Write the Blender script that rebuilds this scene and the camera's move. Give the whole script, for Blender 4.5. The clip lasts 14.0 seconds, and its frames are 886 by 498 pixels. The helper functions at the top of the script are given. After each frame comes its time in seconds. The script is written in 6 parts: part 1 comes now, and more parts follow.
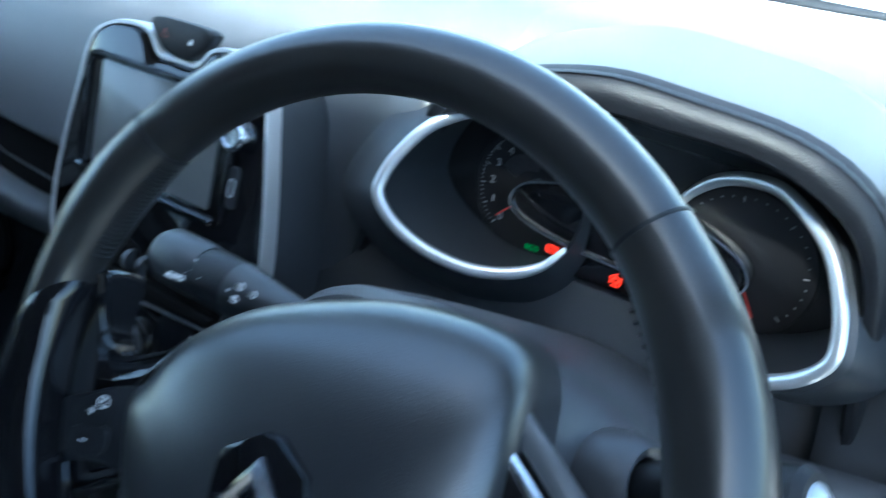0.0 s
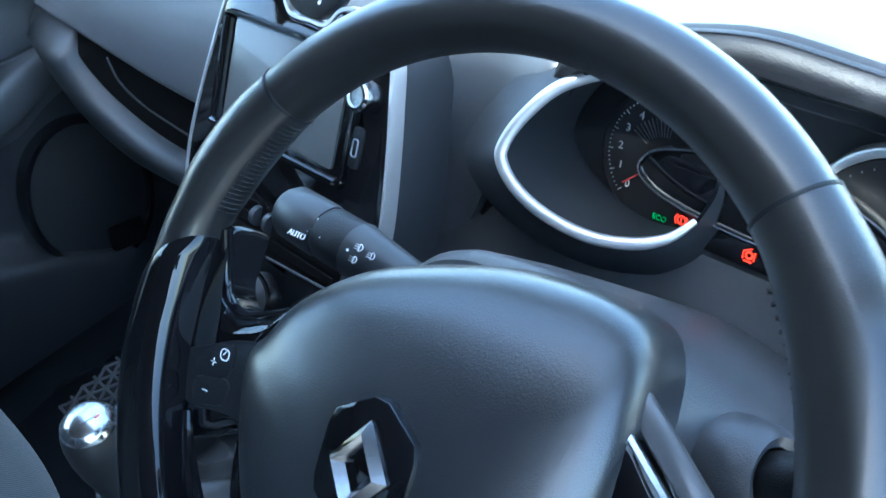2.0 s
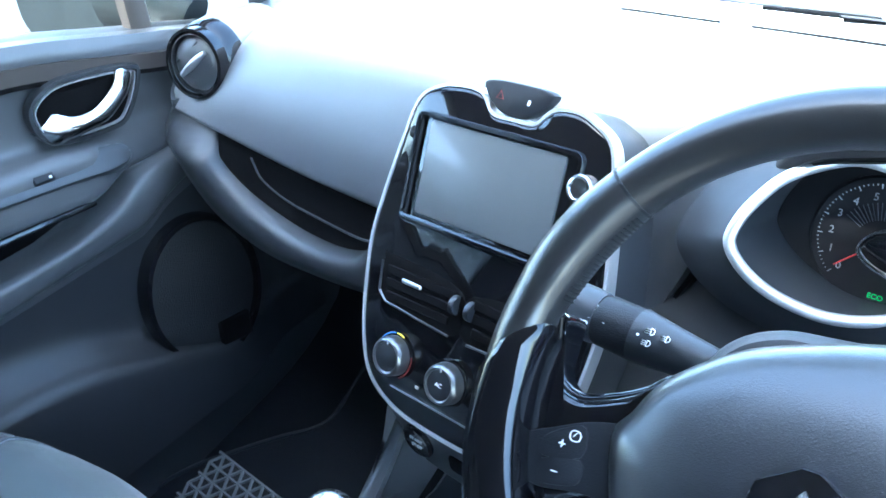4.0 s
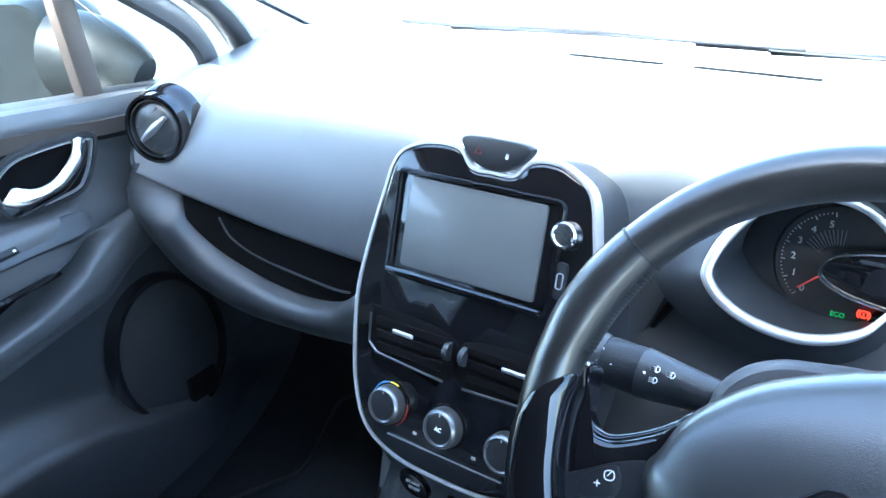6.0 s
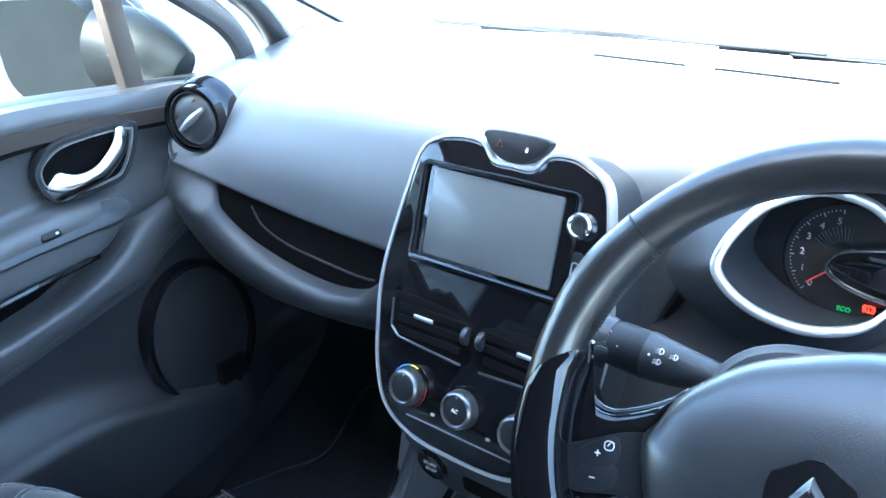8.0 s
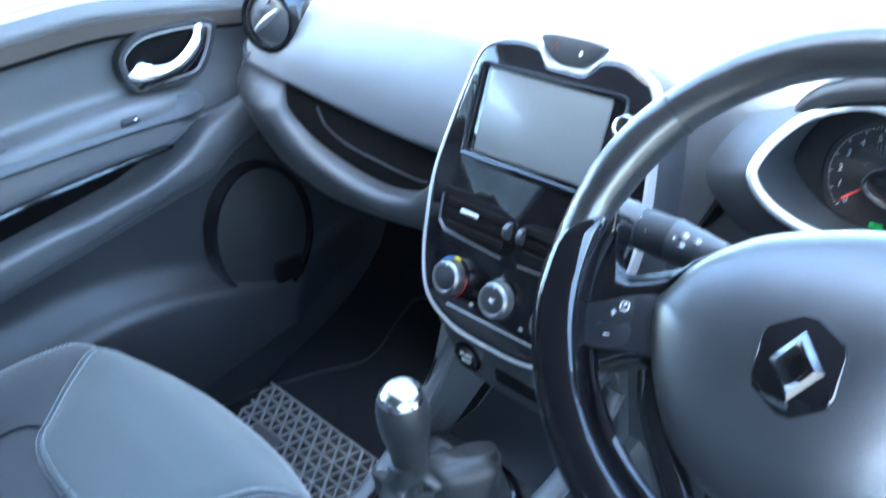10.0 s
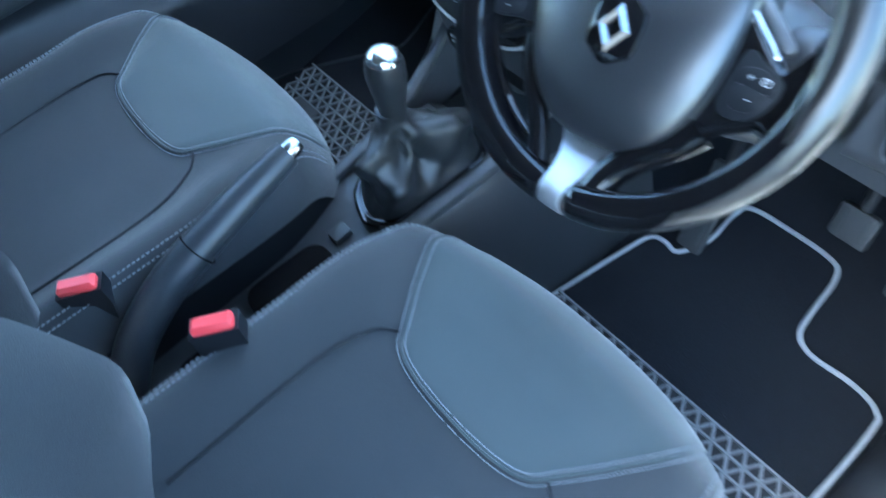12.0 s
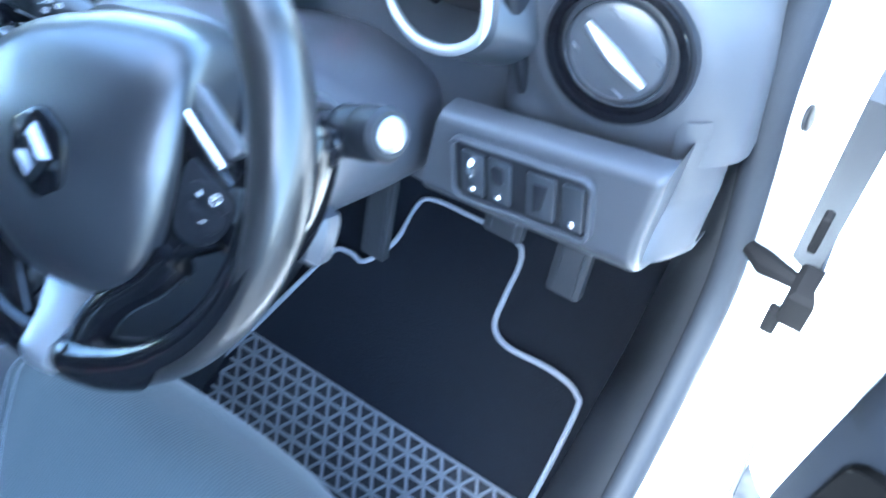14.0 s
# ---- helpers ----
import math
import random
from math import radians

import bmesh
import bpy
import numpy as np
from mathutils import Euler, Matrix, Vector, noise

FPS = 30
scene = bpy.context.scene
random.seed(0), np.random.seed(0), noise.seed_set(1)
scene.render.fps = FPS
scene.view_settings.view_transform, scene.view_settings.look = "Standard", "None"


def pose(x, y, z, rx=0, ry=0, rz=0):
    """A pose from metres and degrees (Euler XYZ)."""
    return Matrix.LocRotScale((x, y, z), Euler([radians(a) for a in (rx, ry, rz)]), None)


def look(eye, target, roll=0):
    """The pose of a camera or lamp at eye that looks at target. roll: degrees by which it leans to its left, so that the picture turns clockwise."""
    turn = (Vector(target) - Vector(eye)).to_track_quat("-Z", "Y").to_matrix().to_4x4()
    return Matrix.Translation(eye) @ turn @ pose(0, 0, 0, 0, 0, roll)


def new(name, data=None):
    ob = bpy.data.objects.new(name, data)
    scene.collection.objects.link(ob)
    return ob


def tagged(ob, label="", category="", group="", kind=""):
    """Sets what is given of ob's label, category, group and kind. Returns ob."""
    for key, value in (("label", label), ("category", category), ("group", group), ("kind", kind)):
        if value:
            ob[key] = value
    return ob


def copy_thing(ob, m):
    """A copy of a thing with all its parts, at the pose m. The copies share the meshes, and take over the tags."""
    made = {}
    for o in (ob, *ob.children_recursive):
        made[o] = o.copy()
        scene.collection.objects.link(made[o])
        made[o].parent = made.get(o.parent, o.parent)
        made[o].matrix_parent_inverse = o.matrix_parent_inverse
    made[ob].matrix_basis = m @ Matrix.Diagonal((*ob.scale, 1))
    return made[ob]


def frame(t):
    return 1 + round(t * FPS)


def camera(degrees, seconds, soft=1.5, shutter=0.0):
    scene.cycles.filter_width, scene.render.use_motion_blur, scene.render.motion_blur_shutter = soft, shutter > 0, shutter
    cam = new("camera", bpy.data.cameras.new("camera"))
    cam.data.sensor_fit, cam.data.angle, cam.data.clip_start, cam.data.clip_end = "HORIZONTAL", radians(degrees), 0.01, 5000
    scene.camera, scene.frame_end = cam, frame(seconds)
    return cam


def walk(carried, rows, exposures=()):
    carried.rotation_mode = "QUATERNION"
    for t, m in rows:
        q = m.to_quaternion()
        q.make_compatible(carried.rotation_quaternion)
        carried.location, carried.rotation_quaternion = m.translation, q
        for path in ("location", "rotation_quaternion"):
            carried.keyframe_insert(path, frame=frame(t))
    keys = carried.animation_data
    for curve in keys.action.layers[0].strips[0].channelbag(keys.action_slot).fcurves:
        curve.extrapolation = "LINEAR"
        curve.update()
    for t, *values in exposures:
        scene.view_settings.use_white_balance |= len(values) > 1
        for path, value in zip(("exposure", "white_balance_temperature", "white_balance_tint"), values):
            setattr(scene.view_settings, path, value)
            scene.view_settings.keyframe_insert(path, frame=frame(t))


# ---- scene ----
cam = camera(54.9, 14.0, soft=1.5, shutter=0.5)
PATH = [
    (0, (0.583, 0.188, 1.296), (-0.411, 1.362, 0.017), -6.6),
    (0.5, (0.584, 0.143, 1.336), (-0.484, 1.178, -0.002), -9.7),
    (1, (0.59, 0.162, 1.325), (-0.529, 1.159, 0.0), -10.8),
    (1.5, (0.581, 0.17, 1.316), (-0.594, 1.135, 0.017), -11.6),
    (2, (0.577, 0.196, 1.289), (-0.605, 1.141, -0.02), -11.7),
    (2.5, (0.557, 0.178, 1.279), (-0.628, 1.101, -0.042), -11.9),
    (3, (0.557, 0.13, 1.282), (-0.638, 1.008, -0.061), -12.4),
    (3.5, (0.528, 0.094, 1.326), (-0.722, 1.03, 0.078), -12.8),
    (4, (0.464, 0.057, 1.339), (-0.774, 1.122, 0.185), -11.9),
    (6.5, (0.434, 0.007, 1.396), (-0.676, 1.216, 0.253), -12.5),
    (7, (0.435, -0.003, 1.397), (-0.692, 1.195, 0.259), -12.6),
    (9.5, (0.518, -0.028, 1.393), (-0.718, 1.069, 0.266), -11.1),
    (10, (0.521, -0.061, 1.372), (-0.728, 0.957, 0.187), -11.1),
    (10.5, (0.542, -0.099, 1.349), (-0.688, 0.798, 0.052), -10.6),
    (11, (0.557, -0.109, 1.347), (-0.642, 0.699, -0.034), -10.8),
    (11.5, (0.628, -0.127, 1.398), (-0.474, 0.525, -0.138), -12.1),
    (12, (0.767, -0.106, 1.477), (-0.305, 0.421, -0.127), -16.3),
    (12.5, (0.949, -0.017, 1.516), (-0.095, 0.49, -0.113), -22.9),
    (13, (0.982, 0.018, 1.517), (0.03, 0.577, -0.15), -22.6),
    (13.5, (0.882, 0.065, 1.488), (0.053, 0.708, -0.214), -18.3),
    (14, (0.818, 0.203, 1.413), (0.097, 0.865, -0.331), -15.5),
]
EXPOSURES = [(0.0, 2.65, 5500, -6), (1.0, 3.25, 5600, -5), (1.5, 3.28, 5550, -4), (3.0, 3.65, 5350, -3), (3.5, 4.26, 5600, 0), (4.0, 4.25, 5600, -2), (6.5, 4.09, 5700, 0), (9.5, 4.33, 5700, -2), (10.0, 4.72, 5750, 0), (10.5, 5.1, 6050, 4), (11.0, 4.7, 6000, 4), (11.5, 4.34, 5650, -1), (12.0, 4.09, 5400, -6), (12.5, 4.32, 4950, -4), (13.4, 4.06, 5100, -2), (14.0, 4.35, 5100, 0)]
LEAN = Matrix.Translation((0, 0.3, 0.27)) @ Matrix.Rotation(radians(8), 4, "X") @ Matrix.Translation((0, -0.3, -0.27))
walk(cam, [(t, LEAN @ look(eye, target, roll)) for t, eye, target, roll in PATH], EXPOSURES)


# ---- light ----
SUN_ELEV, SUN_TURN = 50.0, 177.0
world = bpy.data.worlds.new("world")
scene.world = world
world.use_nodes = True
wn = world.node_tree.nodes
sky = wn.new("ShaderNodeTexSky")
sky.sky_type, sky.sun_disc = "NISHITA", False
sky.dust_density, sky.air_density = 1.6, 1.0
sky.sun_elevation, sky.sun_rotation = radians(SUN_ELEV), radians(SUN_TURN)
wn["Background"].inputs["Strength"].default_value = 0.15
world.node_tree.links.new(sky.outputs["Color"], wn["Background"].inputs["Color"])
sun = new("sun", bpy.data.lights.new("sun", "SUN"))
sun.data.energy, sun.data.angle, sun.data.color = 5.0, radians(8.0), (1.0, 0.96, 0.9)
sun.matrix_world = LEAN @ look((-0.3, -4.3, 7.8), (0.0, 0.6, 0.0))


# ---- materials ----
def mat(name, color, rough=0.6, metal=0.0, grain=0.0, scale=900.0, mottle=0.12, mottle_scale=14.0, coat=0.0, spec=0.5, sheen=0.0, emit=0.0, wave=0.0, coat_rough=0.03):
    """A surface with two scales of variation: a soft mottle of colour and gloss, and a fine relief."""
    m = bpy.data.materials.new(name)
    m.use_nodes = True
    nt = m.node_tree
    b = nt.nodes["Principled BSDF"]
    co = nt.nodes.new("ShaderNodeTexCoord")
    big = nt.nodes.new("ShaderNodeTexNoise")
    big.inputs["Scale"].default_value, big.inputs["Detail"].default_value = mottle_scale, 6.0
    nt.links.new(co.outputs["Object"], big.inputs["Vector"])
    mix = nt.nodes.new("ShaderNodeMix")
    mix.data_type = "RGBA"
    lo = [c * (1 - mottle) for c in color]
    hi = [min(1.0, c * (1 + mottle)) for c in color]
    mix.inputs[6].default_value, mix.inputs[7].default_value = (*lo, 1), (*hi, 1)
    nt.links.new(big.outputs["Fac"], mix.inputs[0])
    nt.links.new(mix.outputs[2], b.inputs["Base Color"])
    rr = nt.nodes.new("ShaderNodeMapRange")
    rr.inputs["To Min"].default_value, rr.inputs["To Max"].default_value = max(0.02, rough * (1 - mottle)), min(1.0, rough * (1 + mottle))
    nt.links.new(big.outputs["Fac"], rr.inputs["Value"])
    nt.links.new(rr.outputs["Result"], b.inputs["Roughness"])
    b.inputs["Metallic"].default_value = metal
    b.inputs["Specular IOR Level"].default_value = spec
    b.inputs["Coat Weight"].default_value = coat
    b.inputs["Coat Roughness"].default_value = coat_rough
    b.inputs["Sheen Weight"].default_value = sheen
    if grain:
        fine = nt.nodes.new("ShaderNodeTexVoronoi" if not wave else "ShaderNodeTexWave")
        fine.inputs["Scale"].default_value = scale
        nt.links.new(co.outputs["Object"], fine.inputs["Vector"])
        bump = nt.nodes.new("ShaderNodeBump")
        bump.inputs["Strength"].default_value, bump.inputs["Distance"].default_value = grain, 0.0006
        nt.links.new(fine.outputs["Distance" if not wave else "Fac"], bump.inputs["Height"])
        nt.links.new(bump.outputs["Normal"], b.inputs["Normal"])
    if emit:
        b.inputs["Emission Color"].default_value, b.inputs["Emission Strength"].default_value = (*color, 1), emit
    return m


SOFT = mat("soft_black_plastic", (0.022, 0.025, 0.030), 0.38, grain=0.15, scale=1500, mottle=0.1)
SOFT_TOP = mat("grained_dash_skin", (0.054, 0.061, 0.073), 0.42, spec=0.8, grain=0.15, scale=1500, mottle=0.1)
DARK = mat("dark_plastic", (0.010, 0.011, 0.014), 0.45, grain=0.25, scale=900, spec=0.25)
# Black plastic; on hollows and recesses its near-black stands in for their shade
DEEP = mat("black_plastic_and_hollow_shade", (0.003, 0.003, 0.0036), 0.85, mottle=0.2, spec=0.05)
GLOSS = mat("piano_black", (0.004, 0.004, 0.005), 0.05, coat=0.2, spec=0.45, mottle=0.25, mottle_scale=40)
CHROME = mat("satin_chrome", (0.72, 0.73, 0.74), 0.2, metal=1.0, mottle=0.05)
BRIGHT = mat("bright_chrome", (0.66, 0.66, 0.67), 0.16, metal=1.0, mottle=0.04)
SILVER = mat("silver_paint", (0.46, 0.47, 0.50), 0.36, metal=0.85, mottle=0.04)
LEATHER = mat("worn_leather", (0.011, 0.0105, 0.011), 0.34, grain=0.12, scale=1500, mottle=0.14, mottle_scale=22, spec=0.5, coat=0.6, coat_rough=0.16)
AIRBAG = mat("airbag_skin", (0.012, 0.013, 0.016), 0.33, grain=0.20, spec=0.8, coat=0.40, coat_rough=0.20, scale=1300, mottle=0.08)
CLOTH = mat("dark_seat_cloth", (0.017, 0.0205, 0.0255), 0.9, grain=0.5, scale=700, sheen=0.25, mottle=0.18)
CLOTH2 = mat("grey_seat_cloth", (0.034, 0.046, 0.051), 0.85, grain=0.4, scale=95, sheen=0.3, mottle=0.14, wave=1)
THREAD = mat("grey_thread", (0.20, 0.215, 0.24), 0.8)
CARPET = mat("black_carpet", (0.0075, 0.0092, 0.0128), 0.95, grain=1.0, scale=500, mottle=0.4, mottle_scale=60, spec=0.1)
PIPING = mat("grey_piping", (0.22, 0.24, 0.27), 0.7, grain=0.3, scale=700)
RING = mat("silver_bezel_paint", (0.60, 0.61, 0.63), 0.30, metal=0.75, mottle=0.04)
RUBBER = mat("ribbed_rubber", (0.12, 0.13, 0.148), 0.55, grain=0.3, scale=500)
SEAL = mat("door_seal_rubber", (0.013, 0.0155, 0.021), 0.65, grain=0.2, scale=500, spec=0.2)
WHITE = mat("white_car_paint", (0.82, 0.83, 0.84), 0.25, coat=0.7, mottle=0.03)
RED = mat("red_plastic", (0.75, 0.06, 0.07), 0.35, mottle=0.06)
MARK = mat("white_print", (0.75, 0.76, 0.78), 0.6, mottle=0.03)
DIMRED = mat("dim_red_print", (0.16, 0.014, 0.012), 0.5)
MARKRED = mat("red_print", (0.6, 0.04, 0.03), 0.5, mottle=0.05)
LAMPRED = mat("red_warning_lamp", (1.0, 0.03, 0.012), 0.5, emit=0.30)
LAMPGREEN = mat("green_indicator_lamp", (0.03, 0.5, 0.10), 0.5, emit=0.022)
SCREEN = mat("screen_glass", (0.072, 0.079, 0.084), 0.30, coat=0.3, mottle=0.03)
HEADLINER = mat("grey_headlining", (0.13, 0.13, 0.13), 0.95, grain=0.4, scale=500)
GRAVEL = mat("gravel", (0.022, 0.0215, 0.021), 0.95, grain=1.0, scale=45, mottle=0.8, mottle_scale=70)
# Door card base taken near-black to stand in for shade over the open door
SHADED_CARD = mat("shaded_card_plastic", (0.0045, 0.006, 0.0095), 0.95, grain=0.3, scale=900, spec=0.03)
SHROUD = mat("column_plastic", (0.045, 0.047, 0.055), 0.34, grain=0.2, scale=1300, mottle=0.1)
DOOR_LOW = mat("hard_door_plastic", (0.015, 0.0165, 0.020), 0.45, grain=0.3, scale=1100, mottle=0.12)
FASCIA = mat("grained_grey_fascia", (0.040, 0.043, 0.050), 0.44, grain=0.2, scale=1300, mottle=0.1)
GRILLE = mat("speaker_mesh", (0.010, 0.011, 0.013), 0.6, grain=0.9, scale=420, mottle=0.1, spec=0.3)
DOOR = mat("door_card_plastic", (0.060, 0.063, 0.070), 0.38, grain=0.15, scale=1500, mottle=0.1)
GAITER = mat("soft_gaiter_leather", (0.016, 0.017, 0.019), 0.42, grain=0.15, scale=1200, mottle=0.1)
PANELGREY = mat("satin_grey_panel", (0.09, 0.095, 0.105), 0.30, metal=0.4, mottle=0.05)
KNOB = mat("satin_knob_silver", (0.17, 0.173, 0.18), 0.28, metal=0.9, mottle=0.05)
EMBLEM = mat("emblem_chrome", (0.36, 0.36, 0.37), 0.13, metal=1.0, mottle=0.05)
DIALMARK = mat("grey_dial_print", (0.33, 0.33, 0.34), 0.6, mottle=0.03)
DIALGREY = mat("faint_dial_print", (0.13, 0.13, 0.14), 0.6, mottle=0.03)
CLOCKFACE = mat("dial_black", (0.01, 0.01, 0.012), 0.35, mottle=0.1)
BRICKWORK = mat("pale_render", (0.34, 0.34, 0.35), 0.85, grain=0.3, scale=60, mottle=0.15, mottle_scale=2)
PANE = mat("dark_window_glass", (0.02, 0.024, 0.03), 0.08, mottle=0.2, mottle_scale=2)
CARRED = mat("red_car_paint", (0.35, 0.02, 0.02), 0.25, coat=0.6, mottle=0.05)
PEDAL = mat("worn_pedal_rubber", (0.026, 0.028, 0.032), 0.5, grain=0.2, scale=900, mottle=0.2)
MIRRORSHELL = mat("black_green_mirror_shell", (0.006, 0.008, 0.009), 0.45, spec=0.2, mottle=0.3, mottle_scale=40)
# Shade inside the door pocket, as a flat black colour
POCKET_SHADE = mat("door_pocket_shade", (0.0009, 0.001, 0.0013), 0.95, mottle=0.2, spec=0.02)
# Seat cloth darkened on the sides below the cushion to stand in for shade
VALANCE_SHADE = mat("shaded_valance_cloth", (0.007, 0.008, 0.010), 0.85, grain=0.4, scale=700, spec=0.15)
BROWN = mat("bronze_pillar_trim", (0.034, 0.027, 0.024), 0.55, grain=0.2)


def glass(name, tint, rough=0.0):
    m = bpy.data.materials.new(name)
    m.use_nodes = True
    b = m.node_tree.nodes["Principled BSDF"]
    b.inputs["Base Color"].default_value = (*tint, 1)
    b.inputs["Roughness"].default_value = rough
    b.inputs["Transmission Weight"].default_value = 1.0
    b.inputs["IOR"].default_value = 1.05
    return m


GLASS = glass("window_glass", (0.96, 0.98, 0.98))
MIRROR = mat("mirror_glass", (0.85, 0.87, 0.88), 0.01, metal=1.0, mottle=0.01)


# ---- builders ----
def thing(name, at, label, category="", group="", kind=""):
    e = new(name)
    e.empty_display_size = 0.05
    e.matrix_world = at if isinstance(at, Matrix) else Matrix.Translation(at)
    return tagged(e, label, category, group, kind)


def part(name, bm, material, parent=None, label="", angle=35.0, category="", kind="", group=""):
    """Links a bmesh in world places as one mesh object, under its thing or part."""
    me = bpy.data.meshes.new(name)
    bmesh.ops.recalc_face_normals(bm, faces=bm.faces)
    bm.to_mesh(me)
    bm.free()
    me.materials.append(material)
    me.polygons.foreach_set("use_smooth", [True] * len(me.polygons))
    me.set_sharp_from_angle(angle=radians(angle))
    ob = new(name, me)
    if parent is not None:
        ob.parent = parent
        m, p = Matrix.Identity(4), parent
        while p is not None:
            m = p.matrix_basis @ m if p.parent is None else p.matrix_parent_inverse @ p.matrix_basis @ m
            p = p.parent
        ob.matrix_parent_inverse = m.inverted()
    return tagged(ob, label, category, group, kind)


def V(*a):
    return Vector(a)


def curve(pts, n=8, closed=False):
    """A smooth line through the points."""
    pts = [Vector(p) for p in pts]
    k, out = len(pts), []
    for i in range(k if closed else k - 1):
        a, b, c, d = [pts[j % k] if closed else pts[min(max(j, 0), k - 1)] for j in (i - 1, i, i + 1, i + 2)]
        for s in range(n):
            t = s / n
            out.append(0.5 * (2 * b + (c - a) * t + (2 * a - 5 * b + 4 * c - d) * t * t + (3 * b - a - 3 * c + d) * t ** 3))
    if not closed:
        out.append(pts[-1])
    return out


def loft(bm, rings, closed=True, cap=True):
    rows = [[bm.verts.new(p) for p in r] for r in rings]
    n = len(rows[0])
    for a, b in zip(rows, rows[1:]):
        for i in range(n if closed else n - 1):
            bm.faces.new((a[i], a[(i + 1) % n], b[(i + 1) % n], b[i]))
    if cap and closed:
        bm.faces.new(rows[0][::-1])
        bm.faces.new(rows[-1])
    return bm


def sheet(bm, f, nu, nv, depth):
    """A shell: f(u, v) gives its outer points for u, v in 0..1; depth is the vector to its inner side."""
    d = Vector(depth)
    top = [[bm.verts.new(f(i / nu, j / nv)) for j in range(nv + 1)] for i in range(nu + 1)]
    low = [[bm.verts.new(v.co + d) for v in r] for r in top]
    for i in range(nu):
        for j in range(nv):
            bm.faces.new((top[i][j], top[i + 1][j], top[i + 1][j + 1], top[i][j + 1]))
            bm.faces.new((low[i][j], low[i][j + 1], low[i + 1][j + 1], low[i + 1][j]))
    for j in range(nv):
        for a, b in ((0, 0), (nu, nu)):
            bm.faces.new((top[a][j], top[a][j + 1], low[a][j + 1], low[a][j]))
    for i in range(nu):
        for a in (0, nv):
            bm.faces.new((top[i][a], top[i + 1][a], low[i + 1][a], low[i][a]))
    return bm


def tube(bm, pts, r, seg=10, closed=False, flat=1.0, up=(0, 0, 1)):
    """A round bar along a line; r is one radius or one for each point; flat squeezes it along up."""
    pts = [Vector(p) for p in pts]
    rows, n = [], len(pts)
    for i, p in enumerate(pts):
        a = pts[(i - 1) % n] if closed or i else pts[0]
        b = pts[(i + 1) % n] if closed or i < n - 1 else pts[-1]
        t = (b - a).normalized()
        s = t.cross(Vector(up))
        s = s.normalized() if s.length > 1e-4 else t.orthogonal().normalized()
        w = s.cross(t).normalized()
        rad = r[i] if isinstance(r, (list, tuple)) else r
        rows.append([p + rad * (math.cos(q) * s + flat * math.sin(q) * w) for q in (2 * math.pi * k / seg for k in range(seg))])
    if closed:
        rows.append(rows[0])
        vs = [[bm.verts.new(p) for p in row] for row in rows[:-1]]
        for i in range(n):
            a, b = vs[i], vs[(i + 1) % n]
            for k in range(seg):
                bm.faces.new((a[k], a[(k + 1) % seg], b[(k + 1) % seg], b[k]))
        return bm
    return loft(bm, rows)


def inset(pts, d):
    """A flat closed outline (x, y), moved inwards by d."""
    n, out = len(pts), []
    area = sum(pts[i][0] * pts[(i + 1) % n][1] - pts[(i + 1) % n][0] * pts[i][1] for i in range(n))
    sgn = 1 if area > 0 else -1
    for i in range(n):
        a, c = Vector(pts[i - 1][:2]), Vector(pts[(i + 1) % n][:2])
        t = (c - a).normalized() if (c - a).length > 1e-9 else Vector((1, 0))
        out.append((pts[i][0] - sgn * d * t.y, pts[i][1] + sgn * d * t.x))
    return out


def slab(bm, outline, m, depth, edge=0.002, top=0.0):
    """A plate with rounded rim: outline in the local plane, its face at local height top, its back depth below."""
    a, b = inset(outline, edge * 0.3), inset(outline, edge)
    rings = [(outline, top - depth), (outline, top - edge), (a, top - edge * 0.3), (b, top)]
    return loft(bm, [[m @ V(p[0], p[1], h) for p in o] for o, h in rings])


def rounded(w, h, r, n=4, x=0.0, y=0.0):
    """The outline of a rounded rectangle of width w and height h."""
    out = []
    for cx, cy, a0 in ((w / 2 - r, h / 2 - r, 0), (-w / 2 + r, h / 2 - r, 90), (-w / 2 + r, -h / 2 + r, 180), (w / 2 - r, -h / 2 + r, 270)):
        for k in range(n + 1):
            a = radians(a0 + 90 * k / n)
            out.append((x + cx + r * math.cos(a), y + cy + r * math.sin(a)))
    return out


def oval(rx, ry, n=40, x=0.0, y=0.0):
    return [(x + rx * math.cos(2 * math.pi * k / n), y + ry * math.sin(2 * math.pi * k / n)) for k in range(n)]


def ring(bm, outline, m, wide, high, top=0.0):
    """A raised band along a closed outline in a local plane."""
    o, i = inset(outline, -wide / 2), inset(outline, wide / 2)
    o2, i2 = inset(outline, -wide * 0.28), inset(outline, wide * 0.28)
    rows = [[m @ V(p[0], p[1], h) for p in q] for q, h in ((o, top - high), (o, top - high * 0.35), (o2, top), (i2, top), (i, top - high * 0.35), (i, top - high))]
    vs = [[bm.verts.new(p) for p in row] for row in rows]
    n = len(outline)
    for a, b in zip(vs, vs[1:] + vs[:1]):
        for k in range(n):
            bm.faces.new((a[k], a[(k + 1) % n], b[(k + 1) % n], b[k]))
    return bm


def box(bm, c, size, edge=0.004, m=None):
    m = m or Matrix.Identity(4)
    x, y, z = c
    w, d, h = size
    e = min(edge, w / 3, d / 3, h / 3)
    q = m @ Matrix.Translation((x, y, z))
    o = rounded(w, d, max(e, 0.0005), 2)
    i = inset(o, e * 0.9)
    rings = [(i, -h / 2), (o, -h / 2 + e), (o, h / 2 - e), (i, h / 2)]
    return loft(bm, [[q @ V(p[0], p[1], t) for p in r] for r, t in rings])


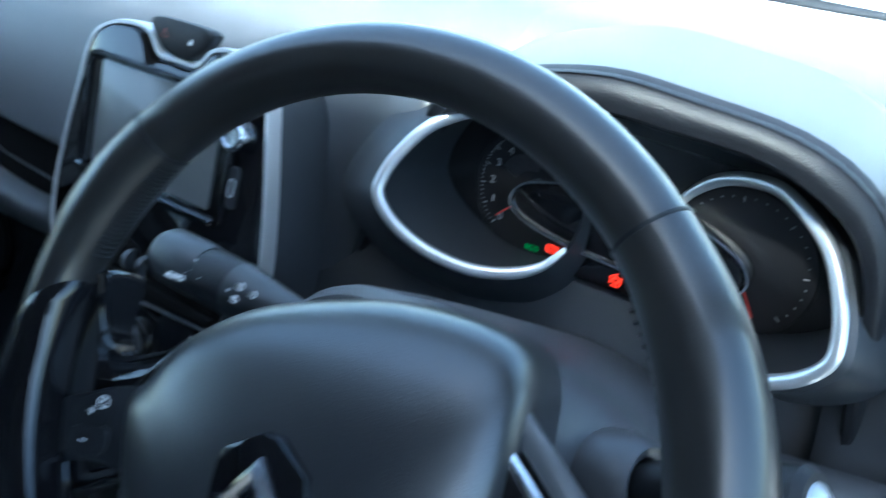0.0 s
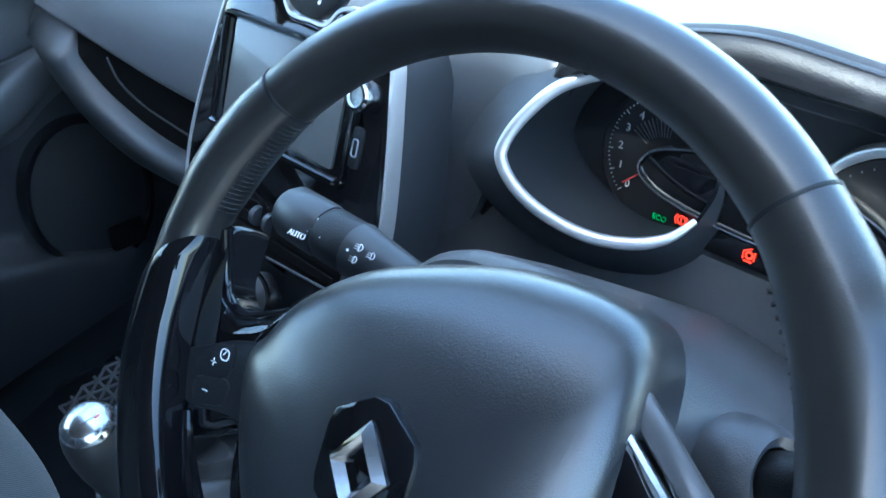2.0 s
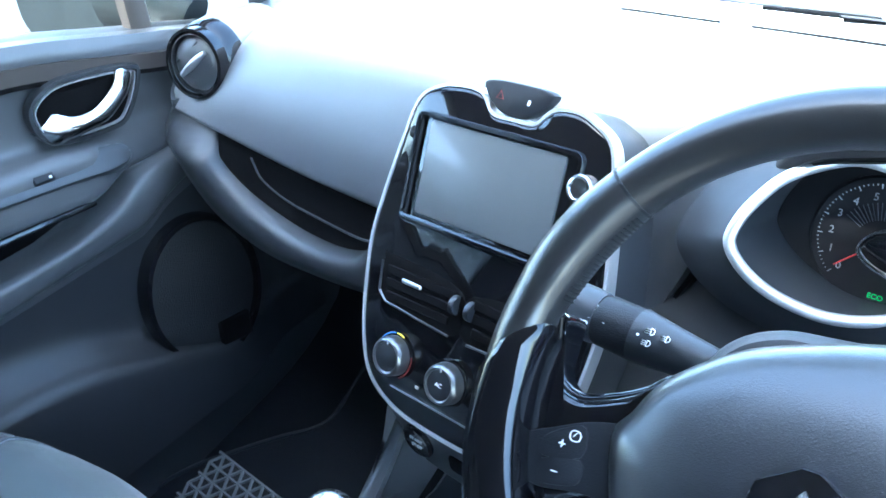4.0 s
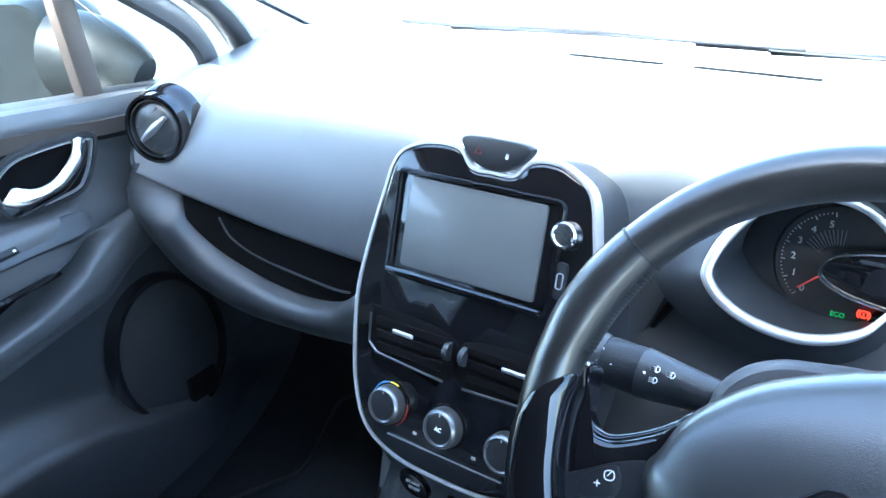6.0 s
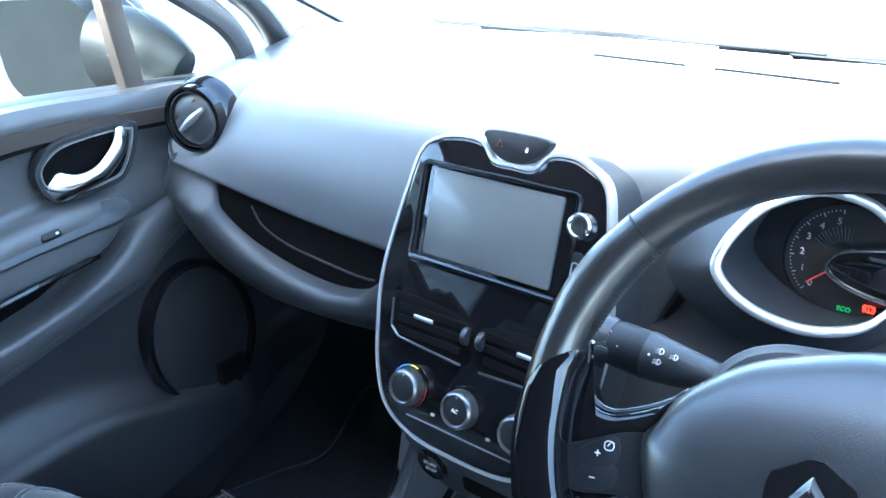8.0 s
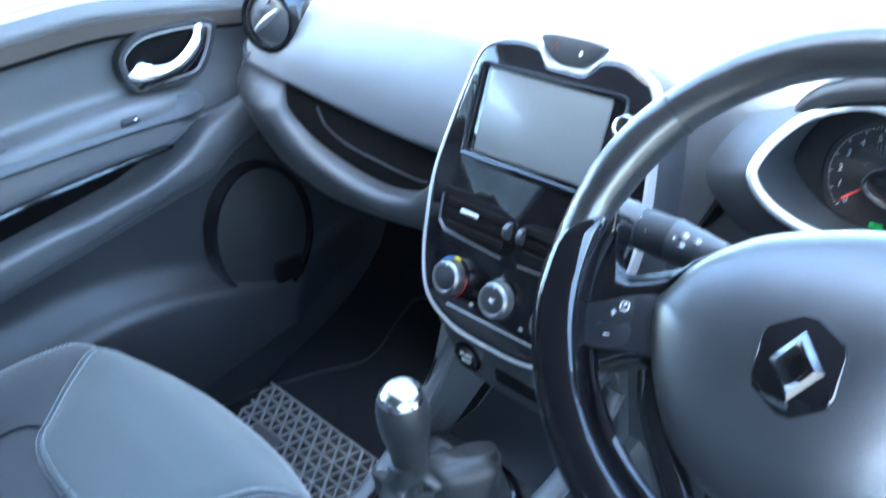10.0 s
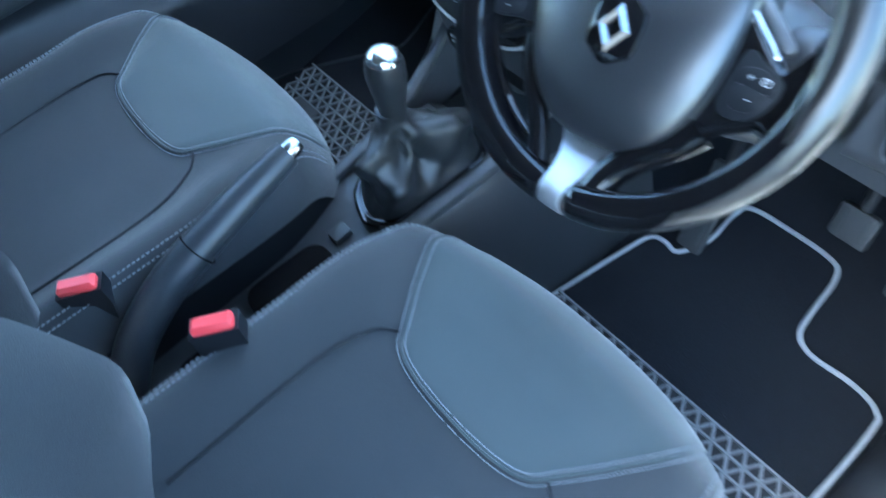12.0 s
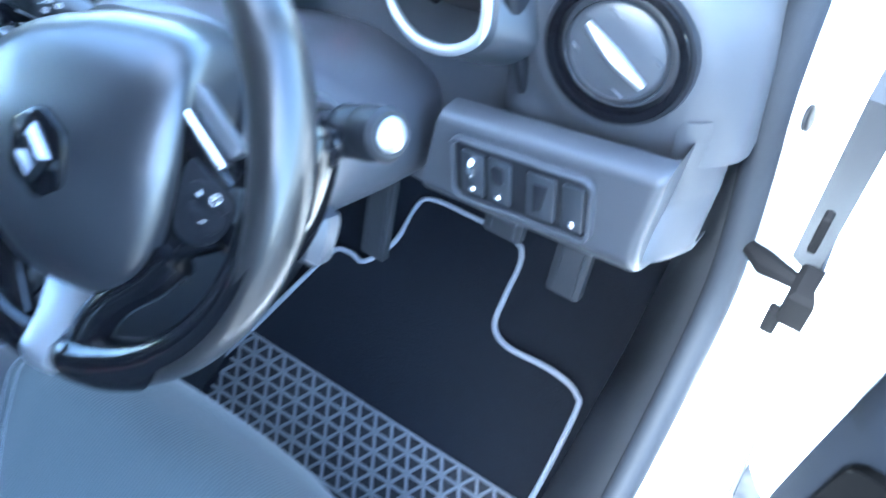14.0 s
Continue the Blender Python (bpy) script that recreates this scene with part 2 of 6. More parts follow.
def turned(bm, profile, m, seg=28):
    """A body turned about the local z axis: profile rows (radius, height)."""
    return loft(bm, [[m @ V(r * math.cos(a), r * math.sin(a), h) for a in (2 * math.pi * k / seg for k in range(seg))] for r, h in profile])


def words(text, size, m, material, parent, name="lettering", thick=0.0004):
    c = bpy.data.curves.new(name, "FONT")
    c.body, c.size, c.align_x, c.align_y, c.extrude = text, size, "CENTER", "CENTER", thick
    o = bpy.data.objects.new(name, c)
    me = bpy.data.meshes.new_from_object(o)
    bpy.data.objects.remove(o)
    bm = bmesh.new()
    bm.from_mesh(me)
    bmesh.ops.transform(bm, matrix=m, verts=bm.verts)
    return part(name, bm, material, parent)


def basis(o, u, v):
    u, v = Vector(u).normalized(), Vector(v)
    n = u.cross(v).normalized()
    v = n.cross(u)
    return Matrix(((u.x, v.x, n.x, o[0]), (u.y, v.y, n.y, o[1]), (u.z, v.z, n.z, o[2]), (0, 0, 0, 1)))


def blend(x, table):
    """Smooth lookup in rows (x, value), with no overshoot."""
    if x <= table[0][0]:
        return table[0][1]
    n = len(table)
    sl = [(table[i + 1][1] - table[i][1]) / (table[i + 1][0] - table[i][0]) for i in range(n - 1)]
    for i in range(n - 1):
        (a, p), (b, q) = table[i], table[i + 1]
        if x <= b:
            h, s = b - a, sl[i]
            m0 = 0.0 if i and sl[i - 1] * s <= 0 else (s if not i else 2 * sl[i - 1] * s / (sl[i - 1] + s))
            m1 = 0.0 if i < n - 2 and sl[i + 1] * s <= 0 else (s if i == n - 2 else 2 * sl[i + 1] * s / (sl[i + 1] + s))
            t = (x - a) / h
            return p * (1 + 2 * t) * (1 - t) ** 2 + h * m0 * t * (1 - t) ** 2 + q * t * t * (3 - 2 * t) + h * m1 * t * t * (t - 1)
    return table[-1][1]


# ---- structure ----
bm = bmesh.new()
sheet(bm, lambda u, v: V(-600 + 1200 * u, -600 + 1200 * v, 0), 8, 8, (0, 0, -0.3))
ground = part("ground", bm, GRAVEL, None, "grey loose gravel ground beside the car", kind="structure", category="ground")


def floor_z(y):
    return blend(y, [(-1.5, 0.22), (0.1, 0.225), (0.55, 0.272), (0.72, 0.33), (0.95, 0.62)])


bm = bmesh.new()
sheet(bm, lambda u, v: V(-0.70 + 1.44 * u, -1.4 + 2.4 * v, floor_z(-1.4 + 2.4 * v)), 4, 48, (0, 0, -0.05))
part("floor", bm, CARPET, None, "black carpet of the car floor", kind="structure", category="floor")

bm = bmesh.new()
sheet(bm, lambda u, v: V(-0.74 + 1.48 * u, -1.5 + 1.80 * v, 1.62 - 0.05 * (2 * u - 1) ** 2 - 0.05 * (2 * v - 1) ** 2 - 0.14 * (-1.5 + 1.80 * v + 0.4)), 12, 12, (0, 0, 0.05))
part("ceiling", bm, HEADLINER, None, "pale grey headlining under the roof", kind="structure", category="ceiling")

bm = bmesh.new()
sheet(bm, lambda u, v: V(-0.70 + 1.46 * u, -1.45 - 0.25 * v, 0.2 + 1.4 * v), 4, 4, (0, -0.05, 0))
part("wall_rear", bm, DARK, None, "dark trim closing the rear of the cabin", kind="structure", category="wall")
bm = bmesh.new()
sheet(bm, lambda u, v: V(-0.74 + 0.1 * max(0.0, v - 0.62) / 0.38, -1.5 + 1.1 * u, 0.2 + 1.38 * v), 4, 12, (-0.05, 0, 0))
part("wall_rear_left", bm, DARK, None, "dark side trim behind the passenger door", kind="structure", category="wall")
bm = bmesh.new()
sheet(bm, lambda u, v: V(0.78 - 0.1 * max(0.0, v - 0.62) / 0.38, -1.5 + 1.0 * u, 0.2 + 1.38 * v), 4, 12, (0.05, 0, 0))
part("wall_rear_right", bm, DARK, None, "dark side trim behind the driver's door", kind="structure", category="wall")

# bulkhead sheet added under the windscreen to close the footwells, their shade painted black
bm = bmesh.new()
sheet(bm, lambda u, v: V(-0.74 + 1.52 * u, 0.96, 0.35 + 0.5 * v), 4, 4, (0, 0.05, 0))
part("wall_front", bm, DEEP, None, "bulkhead sheet ahead of the footwells, their shade painted black", kind="structure", category="wall")

# side sheets added to close the footwells, dark to stand in for shade
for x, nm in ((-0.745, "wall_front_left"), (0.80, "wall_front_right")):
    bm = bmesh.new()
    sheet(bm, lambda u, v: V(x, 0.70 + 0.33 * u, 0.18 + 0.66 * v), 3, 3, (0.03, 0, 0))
    part(nm, bm, DARK, None, "added dark sheet closing the shaded side of the footwell behind the wing", kind="structure", category="wall")
# door sill and hinge post on the driver's side, white paint with a dark seal along its inner edge
APERTURE = curve([(0.738, 0.68, 1.02), (0.740, 0.66, 0.87), (0.747, 0.65, 0.76), (0.757, 0.612, 0.62), (0.76, 0.515, 0.525), (0.76, 0.374, 0.44), (0.76, 0.22, 0.405), (0.76, 0.0, 0.39), (0.76, -0.6, 0.38)], 8)


def along(pts, u):
    k = u * (len(pts) - 1)
    i = min(int(k), len(pts) - 2)
    return pts[i].lerp(pts[i + 1], k - i)


def sill_face(u, v):
    p = along(APERTURE, u)
    q = along(APERTURE, min(u + 0.01, 1.0)) - along(APERTURE, max(u - 0.01, 0.0))
    out = V(0, q.z, -q.y).normalized()
    if out.y < 0 and out.z > 0:
        out = -out
    w = blend(v, [(0, 0.0), (0.15, 0.012), (0.5, 0.045), (1.0, 0.075)])
    k = blend(u, [(0.25, 0.0), (0.55, 1.0)])
    post = blend(v, [(0, 0.0), (0.15, 0.003), (0.55, 0.010), (0.7, 0.03), (1.0, 0.10)])
    return V(p.x + k * 0.10 * min(v * 1.15, 1.0) + (1 - k) * post, p.y, p.z) + out * (w * (1 + 0.9 * (1 - k)) + (1 - k) * 0.028 * blend(v, [(0, 0), (0.5, 1), (1, 1)]))


bm = bmesh.new()
sheet(bm, sill_face, 48, 10, (0, 0.0, -0.03))
part("sill", bm, WHITE, None, "white painted door sill and hinge post", kind="structure", category="sill")
bm = bmesh.new()
sheet(bm, lambda u, v: V(0.858 - 0.09 * (1 - v) ** 1.5, -0.6 + 1.6 * u, 0.16 + 0.24 * v), 8, 6, (-0.03, 0, 0))
part("sill_skirt", bm, WHITE, None, "white outer skirt below the sill", kind="structure", category="sill")
bm = bmesh.new()
tube(bm, [sill_face(0.06 + 0.5 * k / 24, 0.82) + V(0.004, -0.003, 0) for k in range(25)], [0.0025 + 0.0015 * (k % 7 == 3) for k in range(25)], 6)
part("shut_line", bm, SEAL, None, "thin dark shut line between hinge post and door", kind="structure", category="trim")
bm = bmesh.new()
tube(bm, [p + V(-0.002, 0.004, -0.004) for p in APERTURE], 0.016, 12, up=(1, 0, 0))
part("seal", bm, SEAL, None, "black rubber door seal", kind="structure", category="seal")


def kick(u, v):
    p = along(APERTURE, u)
    s = blend(v, [(0, 0), (0.35, 0.25), (1, 1.0)])
    return V(0.746 - 0.055 * s - 0.03 * v, p.y + 0.02 * s, p.z - 0.006 - s * max(0.0, p.z - floor_z(p.y)) * 0.97)


bm = bmesh.new()
sheet(bm, kick, 48, 10, (0.004, 0, -0.004))
part("sill_trim", bm, FASCIA, None, "dark plastic kick trim inside the sill", kind="structure", category="trim")

# left side sill trim
bm = bmesh.new()
sheet(bm, lambda u, v: V(-0.66 - 0.05 * blend(v, [(0, 0), (0.6, 0.7), (1, 1)]), -0.6 + 1.4 * u, 0.235 + 0.19 * v + 0.3 * blend(-0.6 + 1.4 * u, [(0.45, 0), (0.8, 1)]) * v), 24, 8, (-0.02, 0, 0))
part("sill_trim", bm, SOFT, None, "dark plastic kick trim inside the passenger sill", kind="structure", category="trim")

# windscreen
bm = bmesh.new()
sheet(bm, lambda u, v: V((-0.70 + 1.44 * u) * (1 - 0.18 * v), 1.09 - 0.05 * (2 * u - 1) ** 2 - 0.72 * v, 0.865 + 0.60 * v), 12, 8, (0, 0.005, 0.006))
windscreen = part("window_1", bm, GLASS, None, "clear windscreen above the dashboard", kind="structure", category="window")
windscreen.visible_shadow = False

bm = bmesh.new()
sheet(bm, lambda u, v: V(-0.76 + 1.58 * u, 1.10 + 1.05 * v - 0.12 * (2 * u - 1) ** 2 * v, 0.86 - 0.12 * v ** 2 - 0.03 * (2 * u - 1) ** 2), 20, 12, (0, 0, -0.03))
part("bonnet", bm, WHITE, None, "white painted bonnet ahead of the windscreen", kind="structure", category="bonnet")
bm = bmesh.new()
sheet(bm, lambda u, v: V(-0.72 + 1.50 * u, 1.085 + 0.03 * v - 0.05 * (2 * u - 1) ** 2, 0.852 - 0.006 * v), 20, 2, (0, 0, -0.02))
part("scuttle", bm, DEEP, None, "black scuttle strip at the foot of the windscreen", kind="structure", category="trim")


def wiper(x0, x1, y0, y1):
    w = thing("wiper", (x0, y0, 0.89), "black windscreen wiper resting on the glass", "wiper", "windscreen wipers")
    z = lambda y: 0.872 + (1.09 - y) * 0.80
    bm = bmesh.new()
    tube(bm, [(x0, y0, z(y0)), ((x0 + x1) / 2, (y0 + y1) / 2 - 0.01, z((y0 + y1) / 2) + 0.012), (x1, y1, z(y1))], [0.006, 0.004, 0.003], 8)
    part("wiper_arm", bm, DARK, w)
    bm = bmesh.new()
    tube(bm, [(x0 - 0.1, y0 - 0.005, z(y0) + 0.004), (x1 + 0.05, y1 - 0.012, z(y1) + 0.008)], 0.004, 6)
    part("wiper_blade", bm, SEAL, w)


wiper(-0.42, 0.10, 1.075, 1.055)
wiper(0.10, 0.55, 1.07, 1.05)

# ---- dashboard ----
def crest(x):
    return blend(x, [(-0.70, 0.925), (-0.56, 0.945), (-0.44, 1.0), (-0.30, 1.008), (0.10, 1.012), (0.55, 1.0), (0.62, 0.985), (0.74, 0.945)])


def crease(x):
    return blend(x, [(-0.68, 0.888), (-0.592, 0.873), (-0.53, 0.863), (-0.42, 0.848), (-0.30, 0.836), (-0.10, 0.828)])


dashboard = thing("dashboard", (0, 0.75, 0.8), "dark grey moulded dashboard with an open shelf", "dashboard")
def lip_x(z):
    return blend(z, [(0.66, 0.085), (0.80, 0.130), (0.84, 0.150), (0.885, 0.170), (0.92, 0.190), (0.962, 0.214), (1.0, 0.245)])


def skin(x):
    """The dash profile at x, from the windscreen over the crest down to the crease above the shelf, or to the cheek by the instruments."""
    zt, zb = crest(x), crease(x)
    b = blend(x, [(0.06, 0.0), (0.10, 0.5), (0.14, 1.0)])
    e = abs((x - 0.02) / 0.74) ** 6
    pts = [(1.055 - 0.02 * e, 0.874), (0.955, 0.914), (0.86, 0.914 + (zt - 0.914) * 0.45), (0.77, 0.914 + (zt - 0.914) * 0.82), (0.70, zt), (0.655, zt - 0.009)]
    pad = [(y, zt + (zb - zt) * k) for y, k in ((0.617, 0.21), (0.585, 0.43), (0.560, 0.66), (0.545, 0.87), (0.541, 0.965), (0.550, 1.0))]
    cheek = ((0.630, 0.980), (0.612, 0.940), (0.602, 0.890), (0.596, 0.83), (0.590, 0.75), (0.588, 0.68))
    pts += [(p[0] + (q[0] - p[0]) * b, p[1] + (q[1] - p[1]) * b) for p, q in zip(pad, cheek)]
    out = curve([(x, y, z) for y, z in pts], 4)
    return [V(max(-0.655 + 0.035 * blend(-p.y, [(-0.65, 0.0), (-0.61, 1.0)]) + 0.030 * blend(zb + 0.035 - p.z, [(0.0, 0.0), (0.022, 0.30), (0.035, 1.0)]), min(p.x, lip_x(p.z) + 0.004)) if p.y < 0.65 else p.x, p.y - 0.012 * max(0.0, min(1.0, (x - lip_x(p.z) + 0.03) / 0.03)) * (p.y < 0.63), p.z) for p in out]


bm = bmesh.new()
sheet(bm, lambda u, v: along(skin(-0.685 + 0.765 * u), v), 66, 44, (0, 0.012, -0.012))
part("dash_skin", bm, SOFT_TOP, dashboard, "smooth padded dash face and top", angle=50)
bm = bmesh.new()
sheet(bm, lambda u, v: along([V(p.x, p.y, p.z - 0.03 * max(0.0, min(1.0, (0.72 - p.y) / 0.065))) for p in skin(0.255 + 0.468 * u)[:21]], v), 30, 20, (0, 0.012, -0.012))
part("dash_top", bm, SOFT_TOP, dashboard, "grained dash top ahead of the instruments", angle=50)
bm = bmesh.new()
sheet(bm, lambda u, v: along([V(p.x, p.y, p.z - 0.03 * max(0.0, min(1.0, (p.x - 0.215) / 0.04)) * max(0.0, min(1.0, (0.74 - p.y) / 0.085))) for p in skin(0.08 + 0.18 * u)[:28]], v), 20, 27, (0, 0.012, -0.012))
part("dash_shoulder", bm, SOFT_TOP, dashboard, angle=50)
bm = bmesh.new()
sheet(bm, lambda u, v: along(skin(0.08 + 0.18 * u)[27:], v), 20, 20, (0, 0.012, -0.012))
part("cheek", bm, SOFT_TOP, dashboard, "smooth dark cheek beside the instruments", angle=50)

# open shelf: a moulded grey surround and a hollow behind it, shade painted near-black
S_OUT = [(-0.625, 0.868), (-0.50, 0.852), (-0.35, 0.836), (-0.20, 0.826), (-0.128, 0.824), (-0.122, 0.76), (-0.15, 0.708), (-0.214, 0.700), (-0.322, 0.687), (-0.457, 0.679), (-0.56, 0.708), (-0.605, 0.757), (-0.632, 0.82)]
S_IN = [(-0.515, 0.855), (-0.42, 0.841), (-0.33, 0.832), (-0.23, 0.824), (-0.172, 0.820), (-0.186, 0.806), (-0.205, 0.787), (-0.238, 0.765), (-0.297, 0.754), (-0.37, 0.759), (-0.445, 0.780), (-0.488, 0.806), (-0.508, 0.832)]
LO = curve([(x, 0, z) for x, z in S_OUT], 6, True)
LI = curve([(x, 0, z) for x, z in S_IN], 6, True)


def shelf_ring(k, y, dx=0.0):
    out = []
    for a, b in zip(LO, LI):
        x, z = a.x + (b.x - a.x) * k + dx, a.z + (b.z - a.z) * k
        w = min(1.0, max(0.0, (crease(x) - 0.006 - z) / 0.03))
        out.append(V(x, 0.556 + (y - 0.556) * (w * w * (3 - 2 * w) if y < 0.556 else 1.0), z))
    return out


bm = bmesh.new()
loft(bm, [shelf_ring(-0.05, 0.60), shelf_ring(0.0, 0.555), shelf_ring(0.10, 0.532), shelf_ring(0.3, 0.514), shelf_ring(0.6, 0.504), shelf_ring(0.85, 0.505), shelf_ring(0.96, 0.510), shelf_ring(1.0, 0.518), shelf_ring(1.0, 0.54)], cap=False)
part("shelf_lip", bm, SOFT, dashboard, "smooth dark grey shelf surround", angle=60)
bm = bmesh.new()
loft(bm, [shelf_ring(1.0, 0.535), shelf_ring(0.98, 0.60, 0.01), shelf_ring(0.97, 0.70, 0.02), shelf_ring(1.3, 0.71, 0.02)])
part("shelf", bm, DEEP, dashboard, "open shelf hollow, its shade painted near-black")
bm = bmesh.new()
tube(bm, curve([(-0.446, 0.548, 0.832), (-0.443, 0.547, 0.824), (-0.428, 0.543, 0.806), (-0.378, 0.538, 0.793), (-0.299, 0.536, 0.786), (-0.236, 0.5365, 0.782), (-0.205, 0.540, 0.786)], 6), 0.0016, 6)
part("shelf_moulding", bm, SOFT, dashboard)
# ribs on the shelf floor, in the same painted shade
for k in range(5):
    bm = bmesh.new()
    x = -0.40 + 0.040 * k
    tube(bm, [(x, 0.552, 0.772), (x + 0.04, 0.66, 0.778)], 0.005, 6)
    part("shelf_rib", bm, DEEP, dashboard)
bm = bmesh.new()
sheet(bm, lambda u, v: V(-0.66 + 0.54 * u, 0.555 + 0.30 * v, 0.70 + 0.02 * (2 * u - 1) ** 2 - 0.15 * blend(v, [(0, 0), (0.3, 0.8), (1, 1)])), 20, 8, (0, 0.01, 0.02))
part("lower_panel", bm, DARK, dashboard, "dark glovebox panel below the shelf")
bm = bmesh.new()
sheet(bm, lambda u, v: V(-0.692, 0.545 + 0.50 * u, 0.45 + (crest(-0.69) - 0.47 - 0.07 * abs(2 * u - 1) ** 3) * v), 16, 10, (-0.02, 0, 0))
part("end_cap", bm, DARK, dashboard)
for x0, x1 in ((-0.09, 0.03), (0.072, 0.21)):
    bm = bmesh.new()
    sheet(bm, lambda u, v: V(x0 + (x1 - x0) * u, 0.882 + 0.012 * v, 0.9503 - 0.0050 * v), 6, 1, (0, 0, -0.004))
    part("demist_slot", bm, DEEP, dashboard)
bm = bmesh.new()
sheet(bm, lambda u, v: V(0.10 + 0.47 * u, blend(v, [(0, 0.612), (0.25, 0.585), (0.6, 0.545), (1, 0.53)]), 0.855 - 0.16 * v), 16, 12, (0, 0.02, 0))
part("lower_fascia", bm, FASCIA, dashboard)
bm = bmesh.new()
sheet(bm, lambda u, v: V(0.115 + 0.52 * u, 0.545 + 0.30 * v, 0.69 - 0.11 * v), 10, 8, (0, 0, 0.01))
part("under_panel", bm, DARK, dashboard)

# ---- instrument cluster ----
cluster = thing("instrument_cluster", (0.36, 0.62, 0.85), "hooded instrument cluster with two chrome-ringed dials", "gauges")
CL = basis((0.0, 0.628, 0.90), (1, 0, 0), (0, 0.316, 0.949))
LIP = curve([(0.132, 0.585, 0.80), (0.152, 0.592, 0.84), (0.172, 0.600, 0.885), (0.192, 0.606, 0.92), (0.216, 0.606, 0.962), (0.245, 0.598, 1.000), (0.30, 0.586, 1.030), (0.372, 0.588, 1.046), (0.43, 0.588, 1.044), (0.50, 0.588, 1.034), (0.545, 0.585, 1.005), (0.560, 0.575, 0.959), (0.566, 0.572, 0.898), (0.574, 0.570, 0.803)], 6)
bm = bmesh.new()


def visor(u, v):
    p = along(LIP, u)
    c = V(0.365, 0.0, 0.90)
    w = blend(v, [(0, -0.016), (0.05, -0.007), (0.12, -0.002), (0.24, 0.0), (1, 0.0)]) - blend(p.z, [(0.97, 0.0), (1.02, 1.0)]) * blend(v, [(0, 0.010), (0.06, 0.005), (0.14, 0.001), (0.24, 0.0)])
    d = V(p.x - c.x, 0, p.z - c.z).normalized()
    y = p.y + 0.11 * max(0.0, v - 0.06)
    z = p.z - 0.014 * max(0.0, v - 0.06) * (1 if p.z > 0.9 else 0.3)
    return V(p.x + d.x * (w - 0.01 * v), y + (0.006 if v == 0 else 0), z + d.z * w)


# lip and hood are one skin; the lip's shade is put into darker plastic
sheet(bm, lambda u, v: visor(u, 0.24 * v), 54, 14, (0, 0.008, -0.008))
part("hood_lip", bm, DARK, cluster, "rounded hood lip, its shade put into darker plastic")
bm = bmesh.new()
sheet(bm, lambda u, v: visor(u, 0.24 + 0.76 * v), 54, 10, (0, 0.008, -0.008))
part("hood", bm, SOFT_TOP, cluster, "grained hood over the instruments")
bm = bmesh.new()


def funnel(u, v):
    p = along(LIP, u)
    c = V(0.36, 0.0, 0.90)
    k = 0.985 - 0.05 * v
    kz = k - 0.22 * v * blend(p.z, [(0.95, 0.0), (1.0, 1.0)])
    q = V(c.x + (p.x - c.x) * k, 0, c.z + (p.z - c.z) * kz)
    return V(q.x, p.y + 0.008 + (0.638 + 0.333 * (q.z - 0.90) - p.y) * v, q.z)


sheet(bm, funnel, 60, 6, (0, 0.004, 0.0))
part("surround", bm, DARK, cluster)
bm = bmesh.new()
CLI = CL.inverted()
face = [CLI @ V(0.36 + (p.x - 0.36) * 0.96, 0.6285 + 0.333 * (p.z - 0.90), 0.90 + (p.z - 0.90) * (0.96 - 0.24 * blend(p.z, [(0.95, 0.0), (1.0, 1.0)]))) for p in LIP]
slab(bm, [(p.x, p.y) for p in face], CL, 0.01, 0.001, -0.011)
part("face_plate", bm, SOFT, cluster, "dark face plate round the dials")
# each chrome ring leans towards the driver; the right one mirrors the left one
MID = 0.380
RING_LINE = curve([(0.0704, 0.0175, 0), (0.0655, 0.036, 0), (0.052, 0.054, 0), (0.030, 0.0665, 0), (0.004, 0.0715, 0), (-0.035, 0.062, 0), (-0.061, 0.042, 0), (-0.076, 0.022, 0), (-0.078, 0.008, 0), (-0.067, -0.011, 0), (-0.046, -0.029, 0), (-0.015, -0.0435, 0), (0.015, -0.0475, 0), (0.040, -0.043, 0), (0.0584, -0.030, 0)], 6)
RING_LOOP = RING_LINE + curve([RING_LINE[-1], (0.070, -0.008, 0), RING_LINE[0]], 5)[1:-1]
